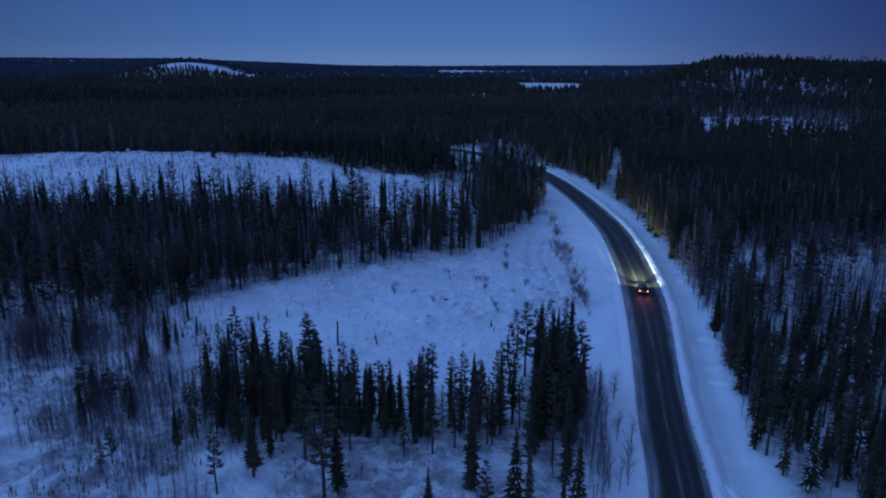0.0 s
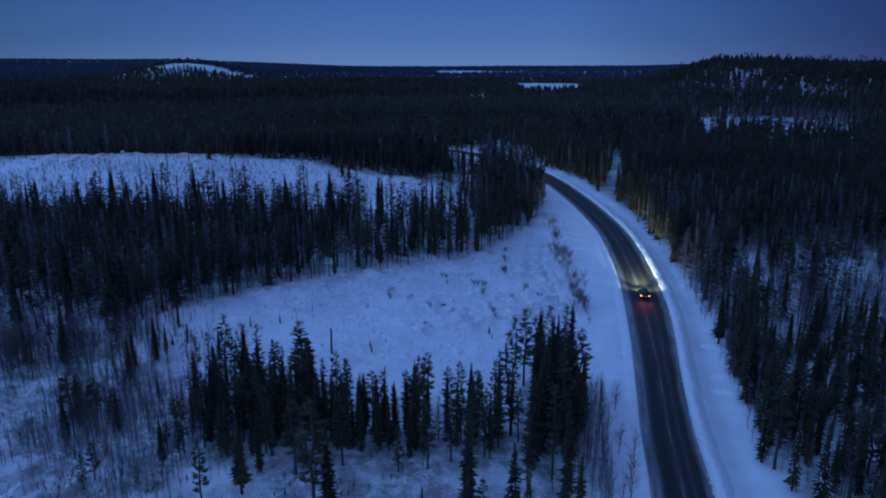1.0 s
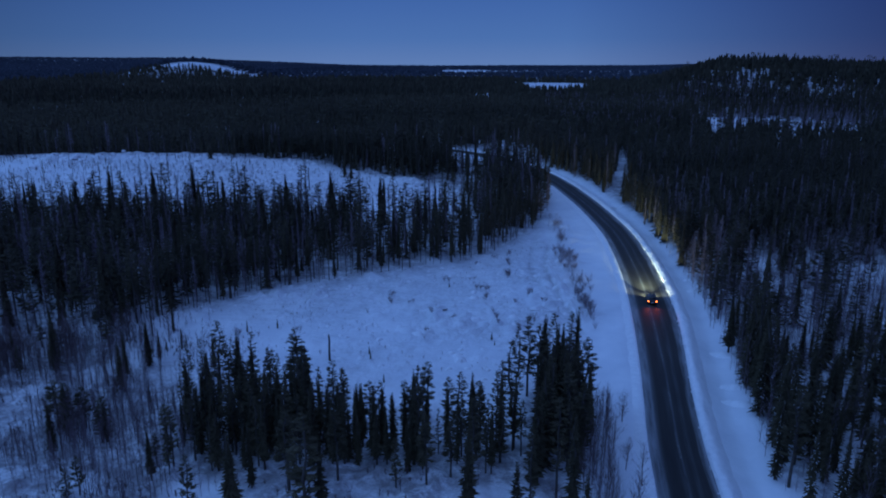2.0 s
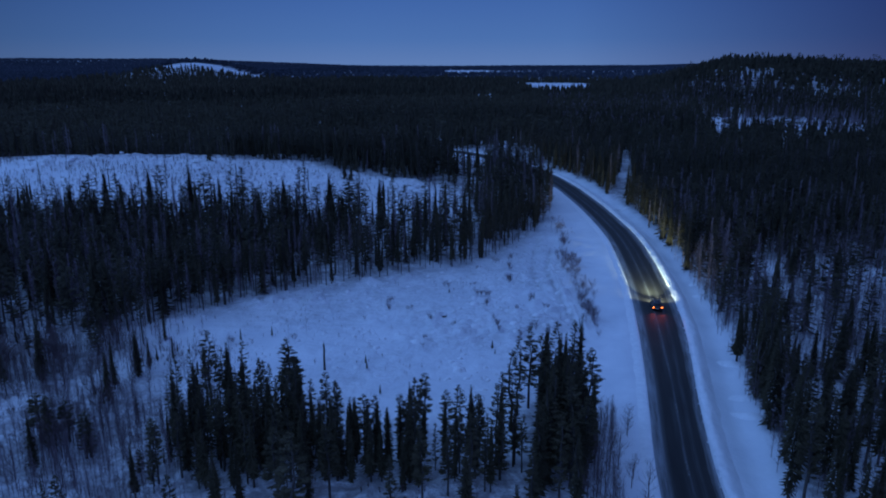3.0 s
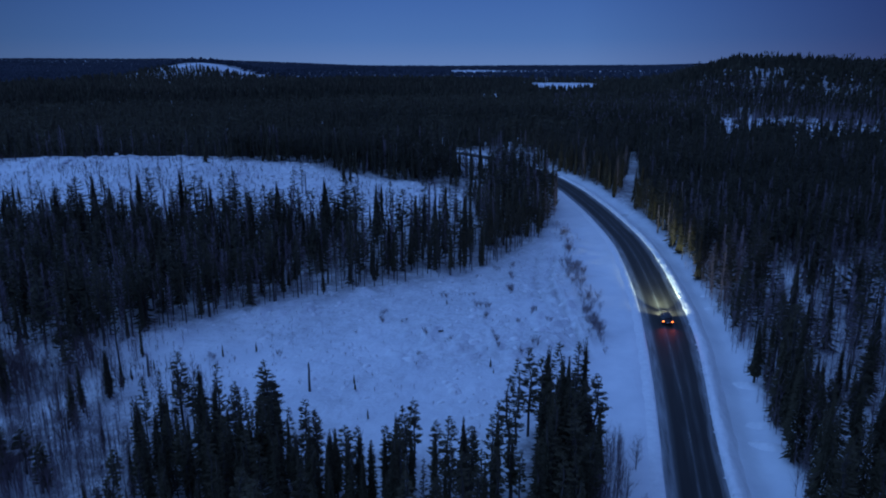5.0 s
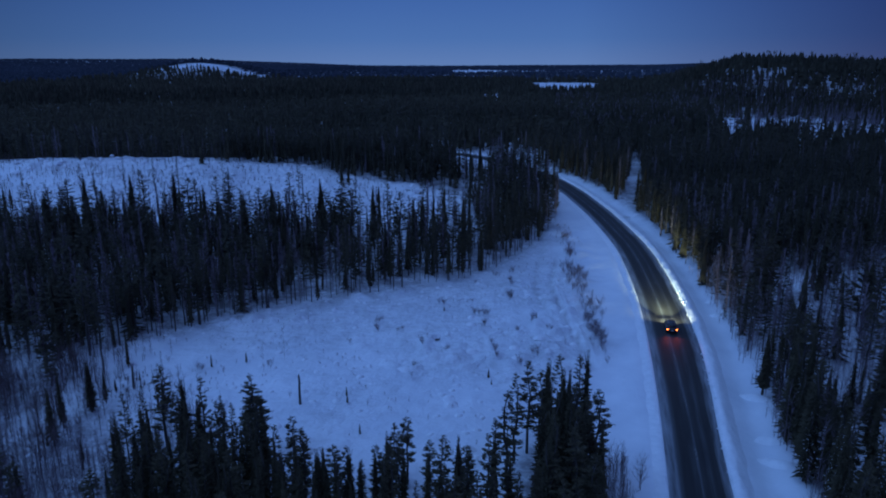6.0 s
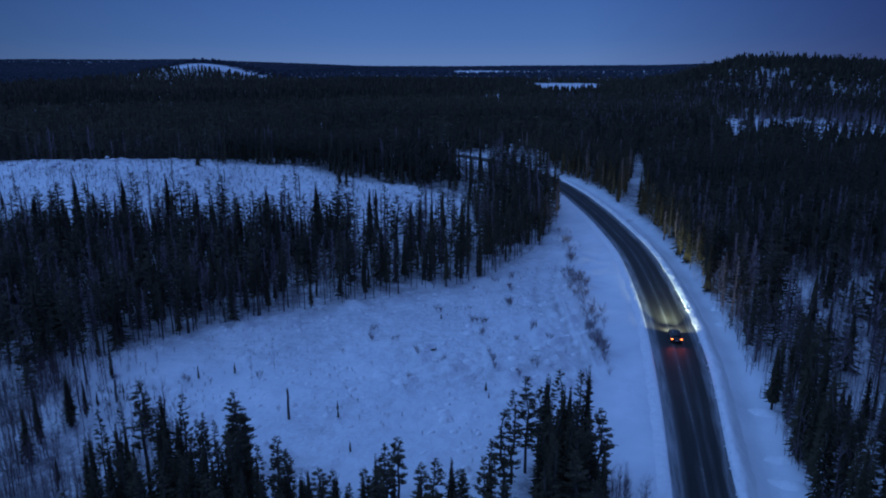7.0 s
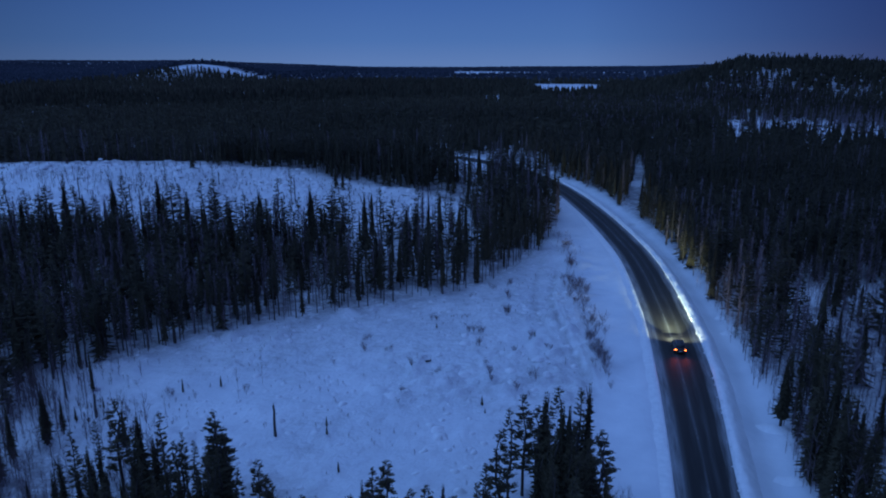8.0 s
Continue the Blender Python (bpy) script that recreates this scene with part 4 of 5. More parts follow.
def thicket(name, label, x, y, heights, r, blades=14, thick=1.0, sprawl=1.0, mat=None):
    """Leafless saplings and scrub too many to count: a slender stem each, with fine side twigs."""
    n = len(x)
    z = ground_z(x, y)
    X, Y, Z, H = (np.repeat(v, blades) for v in (x, y, z, heights))
    first = np.arange(n * blades) % blades == 0
    a = r.uniform(0, 6.283, n * blades)
    low = np.where(first, 0, r.uniform(0.1, 0.92, n * blades))
    lean = sprawl * np.where(first, r.uniform(0.0, 0.06, n * blades) * sprawl ** 2, r.uniform(0.3, 0.9, n * blades))
    up = np.where(first, H, H * r.uniform(0.12, 0.32, n * blades) * (1.2 - 0.6 * low))
    root = np.stack([X, Y, Z - 0.05 + H * low], 1)
    tip = root + np.stack([np.cos(a) * up * lean, np.sin(a) * up * lean, up], 1)
    half = thick * np.where(first, 0.014 + 0.005 * H, 0.008 + 0.0025 * H)[:, None]
    wide = np.stack([-np.sin(a), np.cos(a), 0 * a], 1) * half
    wide2 = np.stack([np.cos(a), np.sin(a), 0 * a], 1) * half
    v = np.stack([root - wide, root + wide, tip, root - wide2, root + wide2], 1).reshape(-1, 3)
    f = (np.array([[0, 1, 2], [3, 4, 2]])[None] + (np.arange(n * blades) * 5)[:, None, None]).reshape(-1, 3)
    return tagged(new(name, mesh_of(name, v, f, [mat or TWIG])), label, "scrub", kind="stuff")


x, y, r = scatter(-85, -10, 40, 104, 0.72, 71)
dense = field(x, y, 11, 72) * 0.6 + field(x, y, 4, 73) * 0.4
keep = ~(inside(BARE_GLADE, x, y) & (r.random(len(x)) < 0.85)) & (inside(GLADE, x, y) | ((x < -20) & (y > 88) & (y < 106))) & fan(x, y, 8) & (r.random(len(x)) < 0.02 + 0.45 * smooth(0.46, 0.62, dense)) & ((x < -24) | (r.random(len(x)) < 0.3)) & ((x < -41) | (y < 78) | (r.random(len(x)) < 0.22))
thicket("sapling_scrub", "thin leafless saplings and scrub standing in the snowy glade", x[keep], y[keep], 0.5 + 5.0 * r.random(keep.sum()) ** np.where((x[keep] < -34) & (y[keep] > 62), 1.6, 2.2), r, 24, 0.42)
x, y, r = scatter(-85, 4, 34, 100, 0.8, 81)
keep = inside(GLADE, x, y) & fan(x, y, 8) & (r.random(len(x)) < 0.75 * smooth(0.54, 0.68, 0.65 * field(x / 1.6, y, 4.5, 82) + 0.35 * field(x, y, 1.8, 83)))
thicket("glade_scrub", "low dark heather and brush breaking through the snow", x[keep], y[keep], r.uniform(0.3, 0.9, keep.sum()), r, 26, 2.4, 2.0)
x, y, r = scatter(-46, 18, 54, 88, 0.72, 97)
west_side = (x < -27) & (y < 86 + 0.4 * (x + 30)) & (x > -46) & (field(x, y, 7, 98) > 0.36)
east_side = (x > 10.8) & (x < 15.8 + 0.05 * (y - 60)) & (y < 77) & (off_road(x, y) < -6.5)
keep = (west_side | east_side) & (r.random(len(x)) < np.where(east_side, 1.0, 0.6))
thicket("birch_scrub", "hazy pale-twigged birch saplings beside the conifer clump", x[keep], y[keep], r.uniform(1.6, 4.6, keep.sum()), r, 40, 0.6, 0.8, PALE_TWIG)
x, y, r = scatter(-95, -22, 44, 124, 1.0, 106)
keep = inside(GLADE, x, y) & ~inside(BARE_GLADE, x, y) & fan(x, y, 8) & (r.random(len(x)) < 0.05 + 0.25 * smooth(-42, -56, x) + 0.6 * smooth(0.46, 0.62, 0.6 * field(x, y, 9, 107) + 0.4 * field(x, y, 3.5, 108)))
thicket("birch_scrub", "hazy leafless birch brush standing in clumps in the snowy glade", x[keep], y[keep], r.uniform(1.2, 5.0, keep.sum()), r, 40, 0.55, 0.9, PALE_TWIG)
x, y, r = scatter(-80, -33, 64, 112, 0.95, 118)
keep = (wooded(x, y) < 0.7) & fan(x, y, 6) & (r.random(len(x)) < 0.62 * smooth(-34, -46, x) * (0.35 + 0.65 * smooth(0.35, 0.6, field(x, y, 5, 119))))
thicket("birch_scrub", "close leafless brush where the glade runs into the clearing", x[keep], y[keep], 0.7 + 2.8 * r.random(keep.sum()) ** 1.5, r, 34, 0.8, 1.2)
x, y, r = scatter(-48, 26, 80, 200, 1.5, 74)
s_ = off_road(x, y)
verge = (s_ < -10) & (s_ > -14.5) & (y > 100) & (np.abs(x - 17.2) > 1.6)
keep = (inside(CLEARING, x, y) & (s_ < -9.5) & (r.random(len(x)) < 0.02 + 0.5 * smooth(0.58, 0.78, field(x, y, 6, 75)))) | (verge & (r.random(len(x)) < 0.8 * smooth(0.4, 0.6, field(x, y, 5, 76))))
thicket("clearing_scrub", "low brown twigs and grass poking through the snow", x[keep], y[keep], np.where(verge[keep], 1.6, 0.7) * r.uniform(0.4, 1.0, keep.sum()), r, 44, 0.65, 2.0, PALE_TWIG)
x, y, r = scatter(-180, 8, 170, 270, 2.0, 79)
keep = inside(FELLED, x, y) & fan(x, y, 6) & (r.random(len(x)) < 0.22 + 0.7 * smooth(0.45, 0.7, field(x, y, 12, 80)))
thicket("clearing_scrub", "dark brush and slash poking through snow on felled ground", x[keep], y[keep], 0.35 + 1.2 * r.random(keep.sum()) ** 1.6, r, 22, 3.0, 2.0)
x, y, r = scatter(-180, -40, 168, 252, 1.5, 116)
keep = inside(FELLED, x, y) & fan(x, y, 6) & (r.random(len(x)) < smooth(-45, -125, x) * (0.2 + 0.7 * smooth(0.35, 0.6, field(x, y, 14, 117))))
thicket("birch_scrub", "hazy leafless birch brush growing up on felled ground", x[keep], y[keep], r.uniform(0.8, 2.4, keep.sum()), r, 20, 1.5, 1.0)
x, y, r = scatter(18, 104, 46, 145, 1.25, 77)
keep = (off_road(x, y) > 8.2 + 4.5 * smooth(62, 54, y)) & fan(x, y, 6) & (r.random(len(x)) < np.where(y > 85, 0.75, 0.65))
thicket("forest_scrub", "thin leafless undergrowth between the spruces", x[keep], y[keep], 1.5 + 7.0 * r.random(keep.sum()) ** 1.6, r, 26, 0.8, 1.0, PALE_TWIG)
x, y, r = scatter(-95, 20, 96, 150, 2.1, 78)
keep = (wooded(x, y) > 0.5) & fan(x, y, 6) & (off_road(x, y) < -10) & (r.random(len(x)) < 0.3)
thicket("forest_scrub", "thin leafless undergrowth at the forest edge", x[keep], y[keep], 1.0 + 5.0 * r.random(keep.sum()) ** 1.3, r, 16)


# ---- forest too far to count ----
def bare_tree(r, count, h=10.0, blade=0.07):
    """Thin twigs of a leafless birch, as slivers."""
    z = h * r.uniform(0.25, 0.95, count)
    a = r.uniform(0, 6.283, count)
    ln = 1.9 * (1.1 - z / h) * r.uniform(0.4, 1.0, count) + 0.25
    base = np.stack([0 * a, 0 * a, z], 1)
    tip = base + np.stack([np.cos(a) * ln * 0.5, np.sin(a) * ln * 0.5, ln * 0.95], 1)
    wide = np.stack([-np.sin(a), np.cos(a), 0 * a], 1) * blade
    v = np.stack([base - wide, base + wide, tip], 1)
    return v.reshape(-1, 3), np.arange(count * 3).reshape(-1, 3)


def shapes_mid(r, fans=56, levels=20):
    out = []
    for _ in range(9):
        base, tip, length = pine_frame(r, 10, fans, r.uniform(0.06, 0.40), r.uniform(1.15, 1.5))
        out.append((sticks([[0, 0, -0.3]], [[0, 0, 9.6]], 0.10, 0.03, 3), joined(sprigs(r, base, tip, 0.08 + 0.18 * length, 0.06 + 0.10 * length), tufts(r, base + (tip - base) * 0.5, 0.45, 1))))
    for _ in range(4):
        out.append((sticks([[0, 0, -0.3]], [[0, 0, 9.0]], 0.11, 0.03, 3), cone_tree(r, levels, 4, r.uniform(1.15, 1.5), r.uniform(0.03, 0.15))))
    for _ in range(6):
        out.append((None, joined(sticks([[0, 0, -0.3]], [[0, 0, 9.0]], 0.06, 0.02, 3), bare_tree(r, 80, 10.0, 0.045))))
    return out


def shapes_far(r):
    out = []
    for _ in range(4):
        base, tip, _l = pine_frame(r, 10, 9, 0.3, 1.0)
        cs = np.concatenate([base + (tip - base) * 0.6, [[0, 0, 9.4]]])
        out.append((sticks([[0, 0, -0.3]], [[0, 0, 9.0]], 0.12, 0.05, 3), tufts(r, cs, 1.3, 2)))
    for _ in range(6):
        out.append((None, tier_tree(r, 4, 5, r.uniform(1.2, 1.6))))
    return out


def shapes_tiers(r, tiers, sides, reach):
    return [(None, tier_tree(r, tiers, sides, reach * r.uniform(0.8, 1.2))) for _ in range(6)]


def forest(name, label, shapes, x, y, heights, wide, r, bare=False, needles=None):
    """Many trees in one mesh, from a few shapes, each turned and scaled."""
    kind, turn = r.integers(0, len(shapes), len(x)), r.uniform(0, 6.283, len(x))
    z = ground_z(x, y)
    vs, fs, ms, base = [], [], [], 0
    for k, (wood, green) in enumerate(shapes):
        at = np.where(kind == k)[0]
        if not len(at):
            continue
        v, f = green if wood is None else joined(wood, green)
        mat = np.full(len(f), 2 if bare and wood is None else 1)
        if wood is not None:
            mat[:len(wood[1])] = 0
        c, s = np.cos(turn[at])[:, None], np.sin(turn[at])[:, None]
        sc, w = (heights[at] / 10)[:, None], (wide * heights[at] / 10 * r.uniform(0.85, 1.15, len(at)))[:, None]
        X = (v[None, :, 0] * c - v[None, :, 1] * s) * w + x[at][:, None]
        Y = (v[None, :, 0] * s + v[None, :, 1] * c) * w + y[at][:, None]
        Z = v[None, :, 2] * sc + z[at][:, None]
        vs.append(np.stack([X, Y, Z], -1).reshape(-1, 3))
        fs.append((f[None] + (np.arange(len(at)) * len(v))[:, None, None]).reshape(-1, 3) + base)
        ms.append(np.tile(mat, len(at)))
        base += len(at) * len(v)
    ob = new(name, mesh_of(name, np.concatenate(vs), np.concatenate(fs), [BARK, needles or FOREST_GREEN, PALE_TWIG], np.concatenate(ms)))
    return tagged(ob, label, "forest", kind="stuff")


def planted(x0, x1, y0, y1, gap, near, far, seed, also=None):
    x, y, r = scatter(x0, x1, y0, y1, gap, seed)
    d = np.hypot(x, y)
    keep = (d >= near) & (d < far) & fan(x, y, 25)
    x, y = x[keep], y[keep]
    keep = r.random(len(x)) < wooded(x, y)
    if also is not None:
        keep &= also(x, y)
    return x[keep], y[keep], r


def beyond_near(x, y):
    return ~((y < 100) & (x > 16)) & ~front_row(x, y) & (y > 97)


stand = shapes_mid(np.random.default_rng(60))
x, y, r = planted(-150, 150, 60, 212, 2.15, 60, 205, 61, beyond_near)
thin = (field(x, y, 15, 62) < 0.3) & (r.random(len(x)) < 0.6) & (x < 0)
thin |= inside(OPEN_WOOD, x, y) & (r.random(len(x)) < 0.5 + 0.45 * (field(x, y, 9, 67) > 0.42))
x, y = x[~thin], y[~thin]
forest("forest_stand", "dense snowy stand of dark pines, spruces and bare birches", stand, x, y, 3.5 + 8.5 * r.random(len(x)) ** 1.15, 1.4, r, True)
# darker, closer stands: behind the glade and across the slope beyond the road
x, y, r = planted(-110, -28, 100, 172, 2.6, 60, 205, 109, lambda x, y: ~inside(GLADE, x, y))
forest("forest_stand", "close dark spruce stand behind the glade", stand[5:], x, y, 4.0 + 6.0 * r.random(len(x)), 1.45, r, True)
x, y, r = planted(-84, 6, 226, 305, 2.9, 205, 330, 114, lambda x, y: (x < -3) | (y < 246))
forest("forest_stand", "close dark conifer stand behind the felled ground", stand[5:13], x, y, 6.0 + 5.5 * r.random(len(x)), 1.35, r, True)
x, y, r = planted(34, 220, 145, 330, 3.0, 140, 345, 110)
forest("forest_stand", "close dark spruce stand beyond the road", shapes_mid(np.random.default_rng(112), 26, 10)[5:13], x, y, 5.0 + 6.0 * r.random(len(x)), 1.6, r, True)
x, y, r = scatter(-12, 30, 186, 268, 2.5, 96)
s_ = off_road(x, y)
keep = (s_ < np.where(y > 188, -7.4, -10)) & (s_ > -30) & ~inside(FELLED, x, y) & ~inside(CLEARING, x, y) & (r.random(len(x)) < np.where((y > 222) & (x > 9), 0.75, 0.45)) & ~((x < 9) & (y > 252)) & ~((x < 7) & (y > 212) & (r.random(len(x)) < 0.7))
x, y = x[keep], y[keep]
forest("forest_stand", "tall dark pines, spruces and birches on the inside of the bend", stand[5:11] + stand[-5:], x, y, np.where((y > 184) & (y < 240) & (x > 8), 9.5, 6.5) + 5.5 * r.random(len(x)), 1.25, r, True)
x, y, r = planted(-260, 260, 100, 316, 3.2, 205, 310, 66, beyond_near)
k = field(x, y, 17, 62) > 0.16
x, y = x[k], y[k]
lighter = shapes_mid(np.random.default_rng(69), 30, 12)[:14]
forest("forest_stand", "dark pines and spruces round the felled ground", lighter, x, y, 5.0 + 7.5 * r.random(len(x)), 1.6, r, True)
x, y, r = planted(-480, 480, 150, 660, 4.8, 310, 660, 63)
forest("forest_stand", "dark conifer forest covering the plain and slope", shapes_far(r), x, y, r.uniform(7.0, 13.0, len(x)), 1.55, r)
x, y, r = scatter(60, 480, 380, 760, 5.0, 87)
d = np.hypot(x, y)
keep = fan(x, y, 25) & (d > 390) & (d < 720) & (x > 0.12 * y) & (r.random(len(x)) < 0.3 + 0.65 * smooth(0.3, 0.55, field(x, y, 60, 88)))
x, y = x[keep], y[keep]
forest("birch_wood", "pale leafless birch wood on the slope", [(None, joined(sticks([[0, 0, -0.3]], [[0, 0, 9.0]], 0.10, 0.04, 3), bare_tree(r, 26, 10.0, 0.20))) for _ in range(4)],
       x, y, r.uniform(7.0, 11.0, len(x)), 1.3, r, True)
x, y, r = planted(-1000, 1000, 400, 1420, 8.2, 660, 1420, 64)
forest("distant_forest", "distant dark conifer forest on low hills", shapes_tiers(r, 3, 4, 2.3), x, y, r.uniform(6, 14, len(x)) * (0.6 + 0.85 * field(x, y, 34, 91)), 1.25, r)
x, y, r = scatter(120, 620, 640, 960, 8.0, 93)
d, bear = np.hypot(x, y), x / y
keep = (bear > 0.2) & (bear < 0.72) & (d > 760) & (d < 930) & (r.random(len(x)) < 0.15 + 0.8 * smooth(0.45, 0.65, field(x, y, 30, 94)))
x, y = x[keep], y[keep]
forest("distant_forest", "ragged tall pines and spruces along the ridge", shapes_far(r), x, y, 9 + 9 * r.random(len(x)) ** 1.5, 1.3, r)
# the farthest stands, with haze coloured into their needles
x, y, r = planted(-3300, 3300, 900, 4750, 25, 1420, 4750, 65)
forest("distant_forest", "far dark conifer forest reaching the horizon", shapes_tiers(r, 2, 4, 4.9), x, y, r.uniform(8, 13, len(x)), 1.65, r, False, HAZED_GREEN)
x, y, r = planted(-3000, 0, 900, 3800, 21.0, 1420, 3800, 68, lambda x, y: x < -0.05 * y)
forest("distant_forest", "far dark conifer forest on rising ground", shapes_tiers(r, 2, 4, 4.9), x, y, r.uniform(8, 13, len(x)), 1.65, r, False, HAZED_GREEN)


# ---- small things in the clearing ----
def humps(label, x, y, r, big):
    """Stumps and slash buried under rounded snow, too many to count."""
    n, k = len(x), 8
    a = np.arange(k) * 2 * np.pi / k
    ring = np.stack([np.cos(a), np.sin(a)], 1)
    z = ground_z(x, y)
    rad = big * r.uniform(0.18, 0.42, n)
    high = rad * r.uniform(0.4, 0.85, n)
    turn, long = r.uniform(0, 6.283, n), r.uniform(1.0, 1.35, n)
    c, s = np.cos(turn)[:, None], np.sin(turn)[:, None]
    vs = []
    for w, h in ((1.9, -0.9), (1.35, 0.05), (0.9, 0.62), (0.45, 0.94)):
        u = ring[None] * (w * rad)[:, None, None] * r.uniform(0.8, 1.2, (n, k, 1))
        ux, uy = u[..., 0] * long[:, None], u[..., 1]
        vs.append(np.stack([x[:, None] + ux * c - uy * s, y[:, None] + ux * s + uy * c, np.broadcast_to((z + h * high)[:, None], (n, k))], 2))
    vs.append(np.stack([x, y, z + 1.0 * high], 1)[:, None])
    v = np.concatenate(vs, 1)
    faces = []
    for row in range(3):
        for i in range(k):
            p, q = row * k + i, row * k + (i + 1) % k
            faces += [(p, q, q + k), (p, q + k, p + k)]
    faces += [(3 * k + i, 3 * k + (i + 1) % k, 4 * k) for i in range(k)]
    f = (np.array(faces)[None] + (np.arange(n) * v.shape[1])[:, None, None]).reshape(-1, 3)
    ob = new("snow_humps", mesh_of("snow_humps", v.reshape(-1, 3), f, [BANK_SNOW], flat=False))
    return tagged(ob, label, "snow humps", kind="stuff")


x, y, r = scatter(-46, 20, 78, 165, 1.7, 101)
keep = inside(CLEARING, x, y) & (off_road(x, y) < -10.5) & (r.random(len(x)) < 0.04 + 0.28 * smooth(0.4, 0.7, field(x, y, 10, 102)))
humps("rounded snow humps over stumps in the clearing", x[keep], y[keep], r, 0.85)
MOUNDS = np.array([(7.2, 128.5), (2.2, 118.3), (2.1, 115.2), (11.6, 109.3), (8.1, 102.9), (8.0, 106.4), (2.1, 105.1), (-6.1, 99.2), (-0.6, 91.5), (-0.3, 89.9)])
humps("large rounded snow mounds over slash in the clearing", MOUNDS[:, 0], MOUNDS[:, 1], r, 1.6)
x, y, r = scatter(-180, 6, 172, 268, 3.5, 103)
keep = inside(FELLED, x, y) & fan(x, y, 6) & (r.random(len(x)) < 0.15 + 0.7 * smooth(0.4, 0.7, field(x, y, 18, 104)))
humps("rounded snow humps over slash on felled ground", x[keep], y[keep], r, 2.2)


def snag(x, y, h, seed):
    """A dead standing trunk, broken off at the top."""
    r = np.random.default_rng(seed)
    thing = new("dead_snag")
    z = np.linspace(-0.3, h, 6)
    mid = np.stack([r.normal(0, 0.012, 6) * z, r.normal(0, 0.012, 6) * z, z], 1)
    rad = np.linspace(0.17, 0.11, 6)
    top = (np.array([[0.09, 0, h - 0.05], [-0.06, 0.08, h - 0.05], [-0.05, -0.08, h - 0.05], [0.03, 0.02, h + 0.35]]) + [mid[-1, 0], mid[-1, 1], 0],
           np.array([[0, 1, 3], [1, 2, 3], [2, 0, 3]]))
    piece("trunk", mesh_of("trunk", *joined(sticks(mid[:-1], mid[1:], rad[:-1], rad[1:], 7), top), [GREY_WOOD], flat=False), thing)
    piece("branch_stub", mesh_of("branch_stub", *sticks([[0, 0, h * 0.7]], [[0.35, 0.1, h * 0.74]], 0.03, 0.015, 4), [GREY_WOOD]), thing)
    thing.location = (x, y, float(ground_z([x], [y])[0]))
    return tagged(thing, "dark bare dead trunk broken off, standing in the snow", "dead tree", "dead snags")


for k, (x, y, h) in enumerate([(-17.3, 89.3, 3.5), (-38.1, 93.0, 2.7), (-33.0, 88.0, 1.6), (-100, 205, 6), (-88, 208, 4), (-45, 214, 6.5), (-70, 226, 4)]):
    snag(x, y, h, 200 + k)


def fallen_log(x, y, length, turn, seed):
    r = np.random.default_rng(seed)
    u = np.linspace(0, 1, 5)
    mid = np.stack([u * length, r.normal(0, 0.05, 5), 0.10 + 0.05 * u + r.normal(0, 0.015, 5)], 1)
    thing = new("fallen_log")
    piece("trunk", mesh_of("trunk", *sticks(mid[:-1], mid[1:], np.linspace(0.14, 0.10, 4), np.linspace(0.13, 0.09, 4), 6), [GREY_WOOD], flat=False), thing)
    piece("branch_stub", mesh_of("branch_stub", *sticks([mid[3]], [mid[3] + [0.3, 0.25, 0.5]], 0.03, 0.01, 4), [GREY_WOOD]), thing)
    thing.matrix_basis = Matrix.Translation((x, y, float(ground_z([x], [y])[0]))) @ Matrix.Rotation(turn, 4, "Z")
    return tagged(thing, "short dark log lying half sunk in snow", "log", "logs on the snow")


for k, (x, y, length, turn) in enumerate([(-2.9, 108.4, 0.8, 0.4), (-70, 215, 2.6, 0.3), (-48, 225, 3, 2.2), (-95, 222, 3, 0.1), (-25, 205, 2.4, 0.5), (-60, 235, 3, 2.6), (-36, 236, 2.6, 1.0), (-15, 222, 2.4, 2.4)]):
    fallen_log(x, y, length, turn, 220 + k)


# ---- the car ----
CAR_PAINT, n_, l_, b_ = material("car_paint", 0.5, 0.0, (0.012, 0.013, 0.016))
b_.inputs["Coat Weight"].default_value = 0.15
l_.new(ramp(n_, l_, grain(n_, l_, 3.0, 5, 0.7), [(0.3, (0.012, 0.013, 0.016)), (0.75, (0.028, 0.028, 0.03))]), b_.inputs["Base Color"])
GLASS = material("dark_car_glass", 0.08, 0.0, (0.008, 0.009, 0.011))[0]
RUBBER = material("rubber", 0.85, 0.0, (0.02, 0.02, 0.021))[0]
ALLOY = material("alloy", 0.35, 1.0, (0.5, 0.5, 0.52))[0]
PLATE = material("plate", 0.5, 0.0, (0.7, 0.7, 0.68))[0]


def lamp_material(name, colour, strength):
    m, n, l, b = material(name, 0.3, 0.0, colour)
    b.inputs["Emission Color"].default_value, b.inputs["Emission Strength"].default_value = (*colour, 1), strength
    return m


TAIL = lamp_material("lit_tail_lamp", (1.0, 0.19, 0.035), 8.0)
HEAD = lamp_material("lit_headlamp", (1.0, 0.95, 0.8), 12.0)


def loft(rings):
    """Skin over closed rings of points, capped at both ends."""
    bm = bmesh.new()
    rows = [[bm.verts.new(p) for p in ring] for ring in rings]
    for a, b in zip(rows, rows[1:]):
        for i in range(len(a)):
            j = (i + 1) % len(a)
            bm.faces.new((a[i], a[j], b[j], b[i]))
    bm.faces.new(rows[0][::-1])
    bm.faces.new(rows[-1])
    bmesh.ops.recalc_face_normals(bm, faces=bm.faces)
    for f in bm.faces:
        f.smooth = True
    return bm


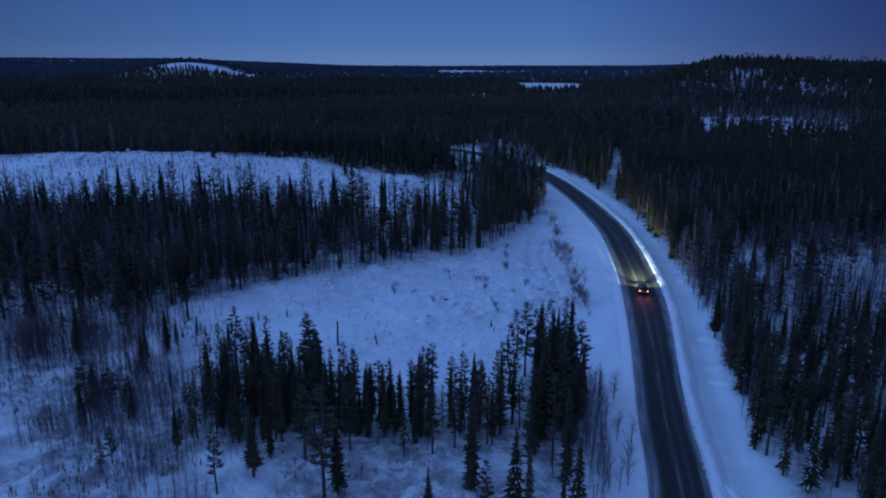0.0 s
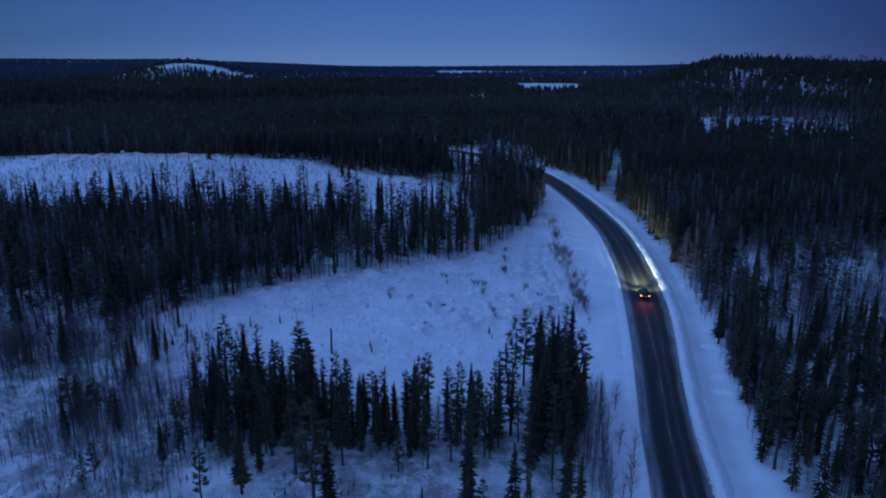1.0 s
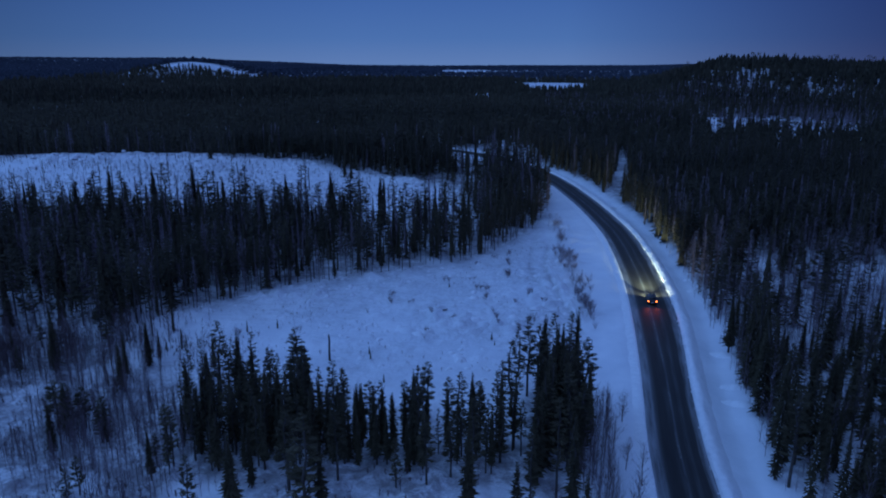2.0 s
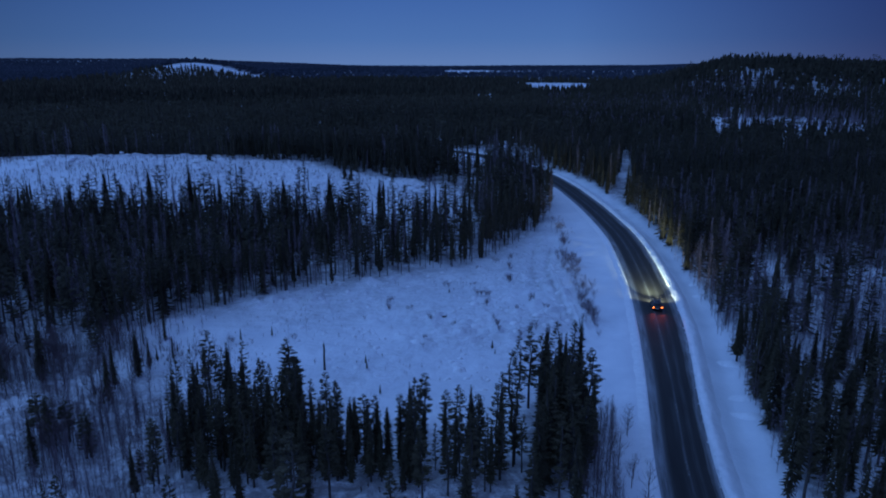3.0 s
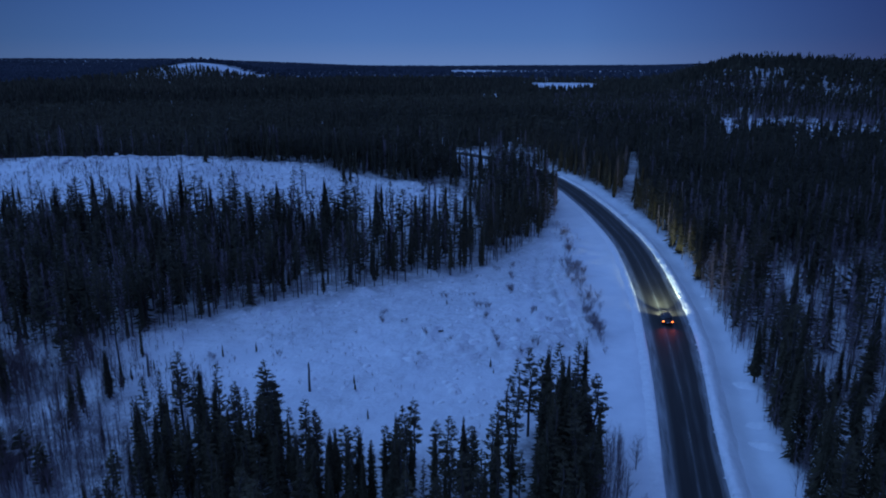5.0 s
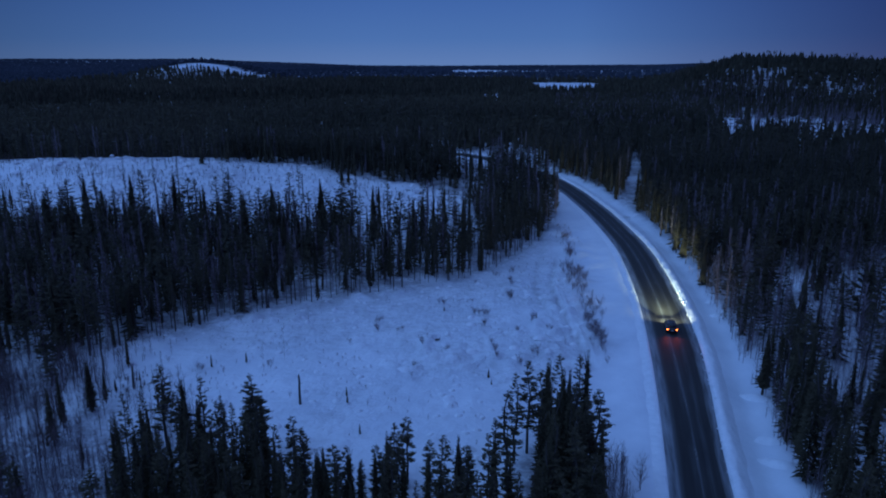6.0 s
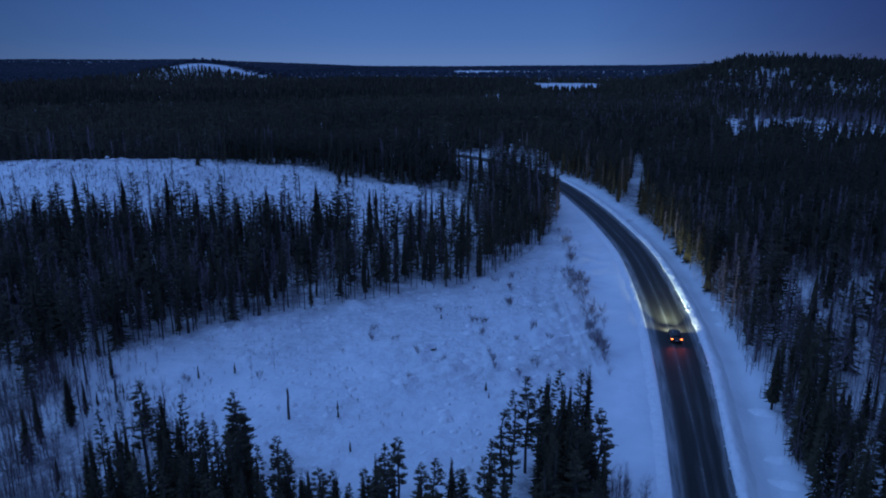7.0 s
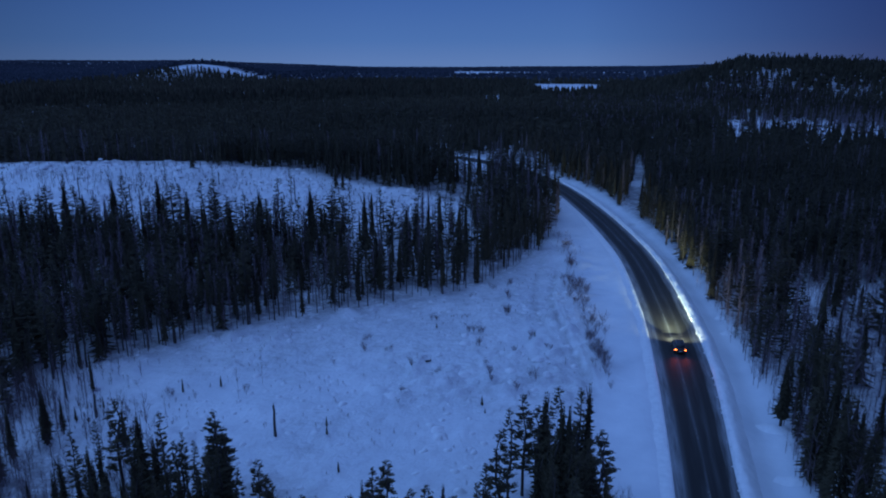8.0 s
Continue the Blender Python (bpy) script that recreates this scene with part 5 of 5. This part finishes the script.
def section(y, w, z0, z1, corner=0.12):
    return [(-w + corner, y, z0), (w - corner, y, z0), (w, y, z0 + corner), (w, y, z1 - corner * 1.4), (w - corner, y, z1), (-w + corner, y, z1), (-w, y, z1 - corner * 1.4), (-w, y, z0 + corner)]


def box(x, y, z, sx, sy, sz, round_off=0.02):
    bm = bmesh.new()
    bmesh.ops.create_cube(bm, size=1, matrix=Matrix.Translation((x, y, z)) @ Matrix.Diagonal((sx, sy, sz, 1)))
    bmesh.ops.bevel(bm, geom=bm.edges[:], offset=round_off, segments=2, affect="EDGES")
    return bm


def wheel(x, y, car):
    hub = new("wheel")
    hub.parent = car
    hub.location = (x, y, 0.33)
    for name, r0, w, mat in (("tyre", 0.33, 0.22, RUBBER), ("rim", 0.21, 0.235, ALLOY)):
        bm = bmesh.new()
        bmesh.ops.create_cone(bm, cap_ends=True, segments=20, radius1=r0, radius2=r0, depth=w, matrix=Matrix.Rotation(radians(90), 4, "Y"))
        bmesh.ops.bevel(bm, geom=[e for e in bm.edges if len(e.link_faces) == 2 and e.calc_face_angle() > 1], offset=0.03, segments=2, affect="EDGES")
        part(name, bm, mat, hub)
    return hub


def car_thing():
    car = new("car")
    low = [(-2.2, 0.80, 0.42, 0.86), (-2.05, 0.88, 0.32, 0.98), (-1.3, 0.91, 0.28, 1.00), (0.4, 0.91, 0.27, 0.98), (1.2, 0.90, 0.28, 0.94), (1.9, 0.86, 0.30, 0.84), (2.2, 0.74, 0.36, 0.70)]
    part("body", loft([section(*p) for p in low]), CAR_PAINT, car)
    top = [(-2.02, 0.72, 0.94, 1.02, 0.03), (-1.75, 0.70, 0.92, 1.40, 0.08), (-1.3, 0.70, 0.92, 1.52, 0.1), (0.0, 0.69, 0.92, 1.54, 0.1), (0.45, 0.68, 0.92, 1.46, 0.1), (1.2, 0.72, 0.90, 0.97, 0.02)]
    part("roof", loft([section(*p) for p in top]), CAR_PAINT, car)
    part("rear_window", loft([[(-0.58, -2.0, 1.04), (0.58, -2.0, 1.04), (0.55, -1.80, 1.38), (-0.55, -1.80, 1.38)], [(-0.58, -1.9, 1.04), (0.58, -1.9, 1.04), (0.55, -1.70, 1.38), (-0.55, -1.70, 1.38)]]), GLASS, car, "dark rear window")
    part("windscreen", loft([[(-0.6, 1.18, 1.0), (0.6, 1.18, 1.0), (0.56, 0.52, 1.45), (-0.56, 0.52, 1.45)], [(-0.6, 1.1, 0.95), (0.6, 1.1, 0.95), (0.56, 0.45, 1.40), (-0.56, 0.45, 1.40)]]), GLASS, car, "dark windscreen")
    for side in (-1, 1):
        for y0, y1 in ((-1.6, -0.75), (-0.68, 0.35)):
            part("side_window", box(side * 0.70, (y0 + y1) / 2, 1.22, 0.03, y1 - y0, 0.34, 0.012), GLASS, car, "dark side window")
        part("tail_light", box(side * 0.70, -2.14, 0.80, 0.30, 0.16, 0.17, 0.03), TAIL, car, "glowing red tail light")
        part("headlight", box(side * 0.62, 2.12, 0.62, 0.30, 0.14, 0.13, 0.03), HEAD, car, "lit white headlight")
        part("wing_mirror", box(side * 0.95, 0.72, 1.02, 0.16, 0.10, 0.12, 0.03), CAR_PAINT, car)
        for y in (-1.35, 1.35):
            wheel(side * 0.80, y, car)
    part("rear_bumper", box(0, -2.2, 0.50, 1.62, 0.16, 0.22, 0.05), CAR_PAINT, car)
    part("number_plate", box(0, -2.29, 0.62, 0.46, 0.03, 0.10, 0.006), PLATE, car, "plain pale number plate")
    part("roof_rail", box(-0.58, -0.6, 1.57, 0.04, 1.6, 0.05, 0.01), ALLOY, car)
    part("roof_rail", box(0.58, -0.6, 1.57, 0.04, 1.6, 0.05, 0.01), ALLOY, car)
    return tagged(car, "dark estate car with lit tail lights driving on the road", "car")


CAR_AT = int(np.argmin((road_mid[:, 1] - 113.6) ** 2 + (road_mid[:, 0] - 30.4) ** 2))
heading = math.atan2(tangent[CAR_AT, 1], tangent[CAR_AT, 0]) - math.pi / 2
spot_at = road_mid[CAR_AT] + road_side[CAR_AT] * 0.45
CAR_POSE = Matrix.Translation((spot_at[0], spot_at[1], 0.05)) @ Matrix.Rotation(heading, 4, "Z")
car_thing().matrix_basis = CAR_POSE @ Matrix.Diagonal((0.86, 0.90, 0.88, 1))


def car_lamp(name, x, y, z, aim, energy, colour, spread, blend, radius, broad=1.0):
    data = bpy.data.lights.new(name, "SPOT")
    data.energy, data.color, data.spot_size, data.spot_blend, data.shadow_soft_size = energy, colour, radians(spread), blend, radius
    new(name, data).matrix_world = CAR_POSE @ look((x, y, z), aim) @ Matrix.Diagonal((broad, 1, 1, 1))


for side in (-1, 1):
    car_lamp("high_beam", side * 0.62, 2.25, 0.66, (side * 0.8 - 0.8, 40, 0.45), 34000, (0.80, 1.0, 0.70), 22, 1.0, 0.06, 2.05)
    car_lamp("low_beam", side * 0.62, 2.25, 0.62, (side * 2.0 + 1.0, 20, 5.5), 1250, (0.86, 1.0, 0.72), 156, 1.0, 0.08)
    car_lamp("tail_glow", side * 0.70, -2.3, 0.80, (side * 1.0, -8, 0.0), 45, (1.0, 0.12, 0.06), 110, 1.0, 0.08)
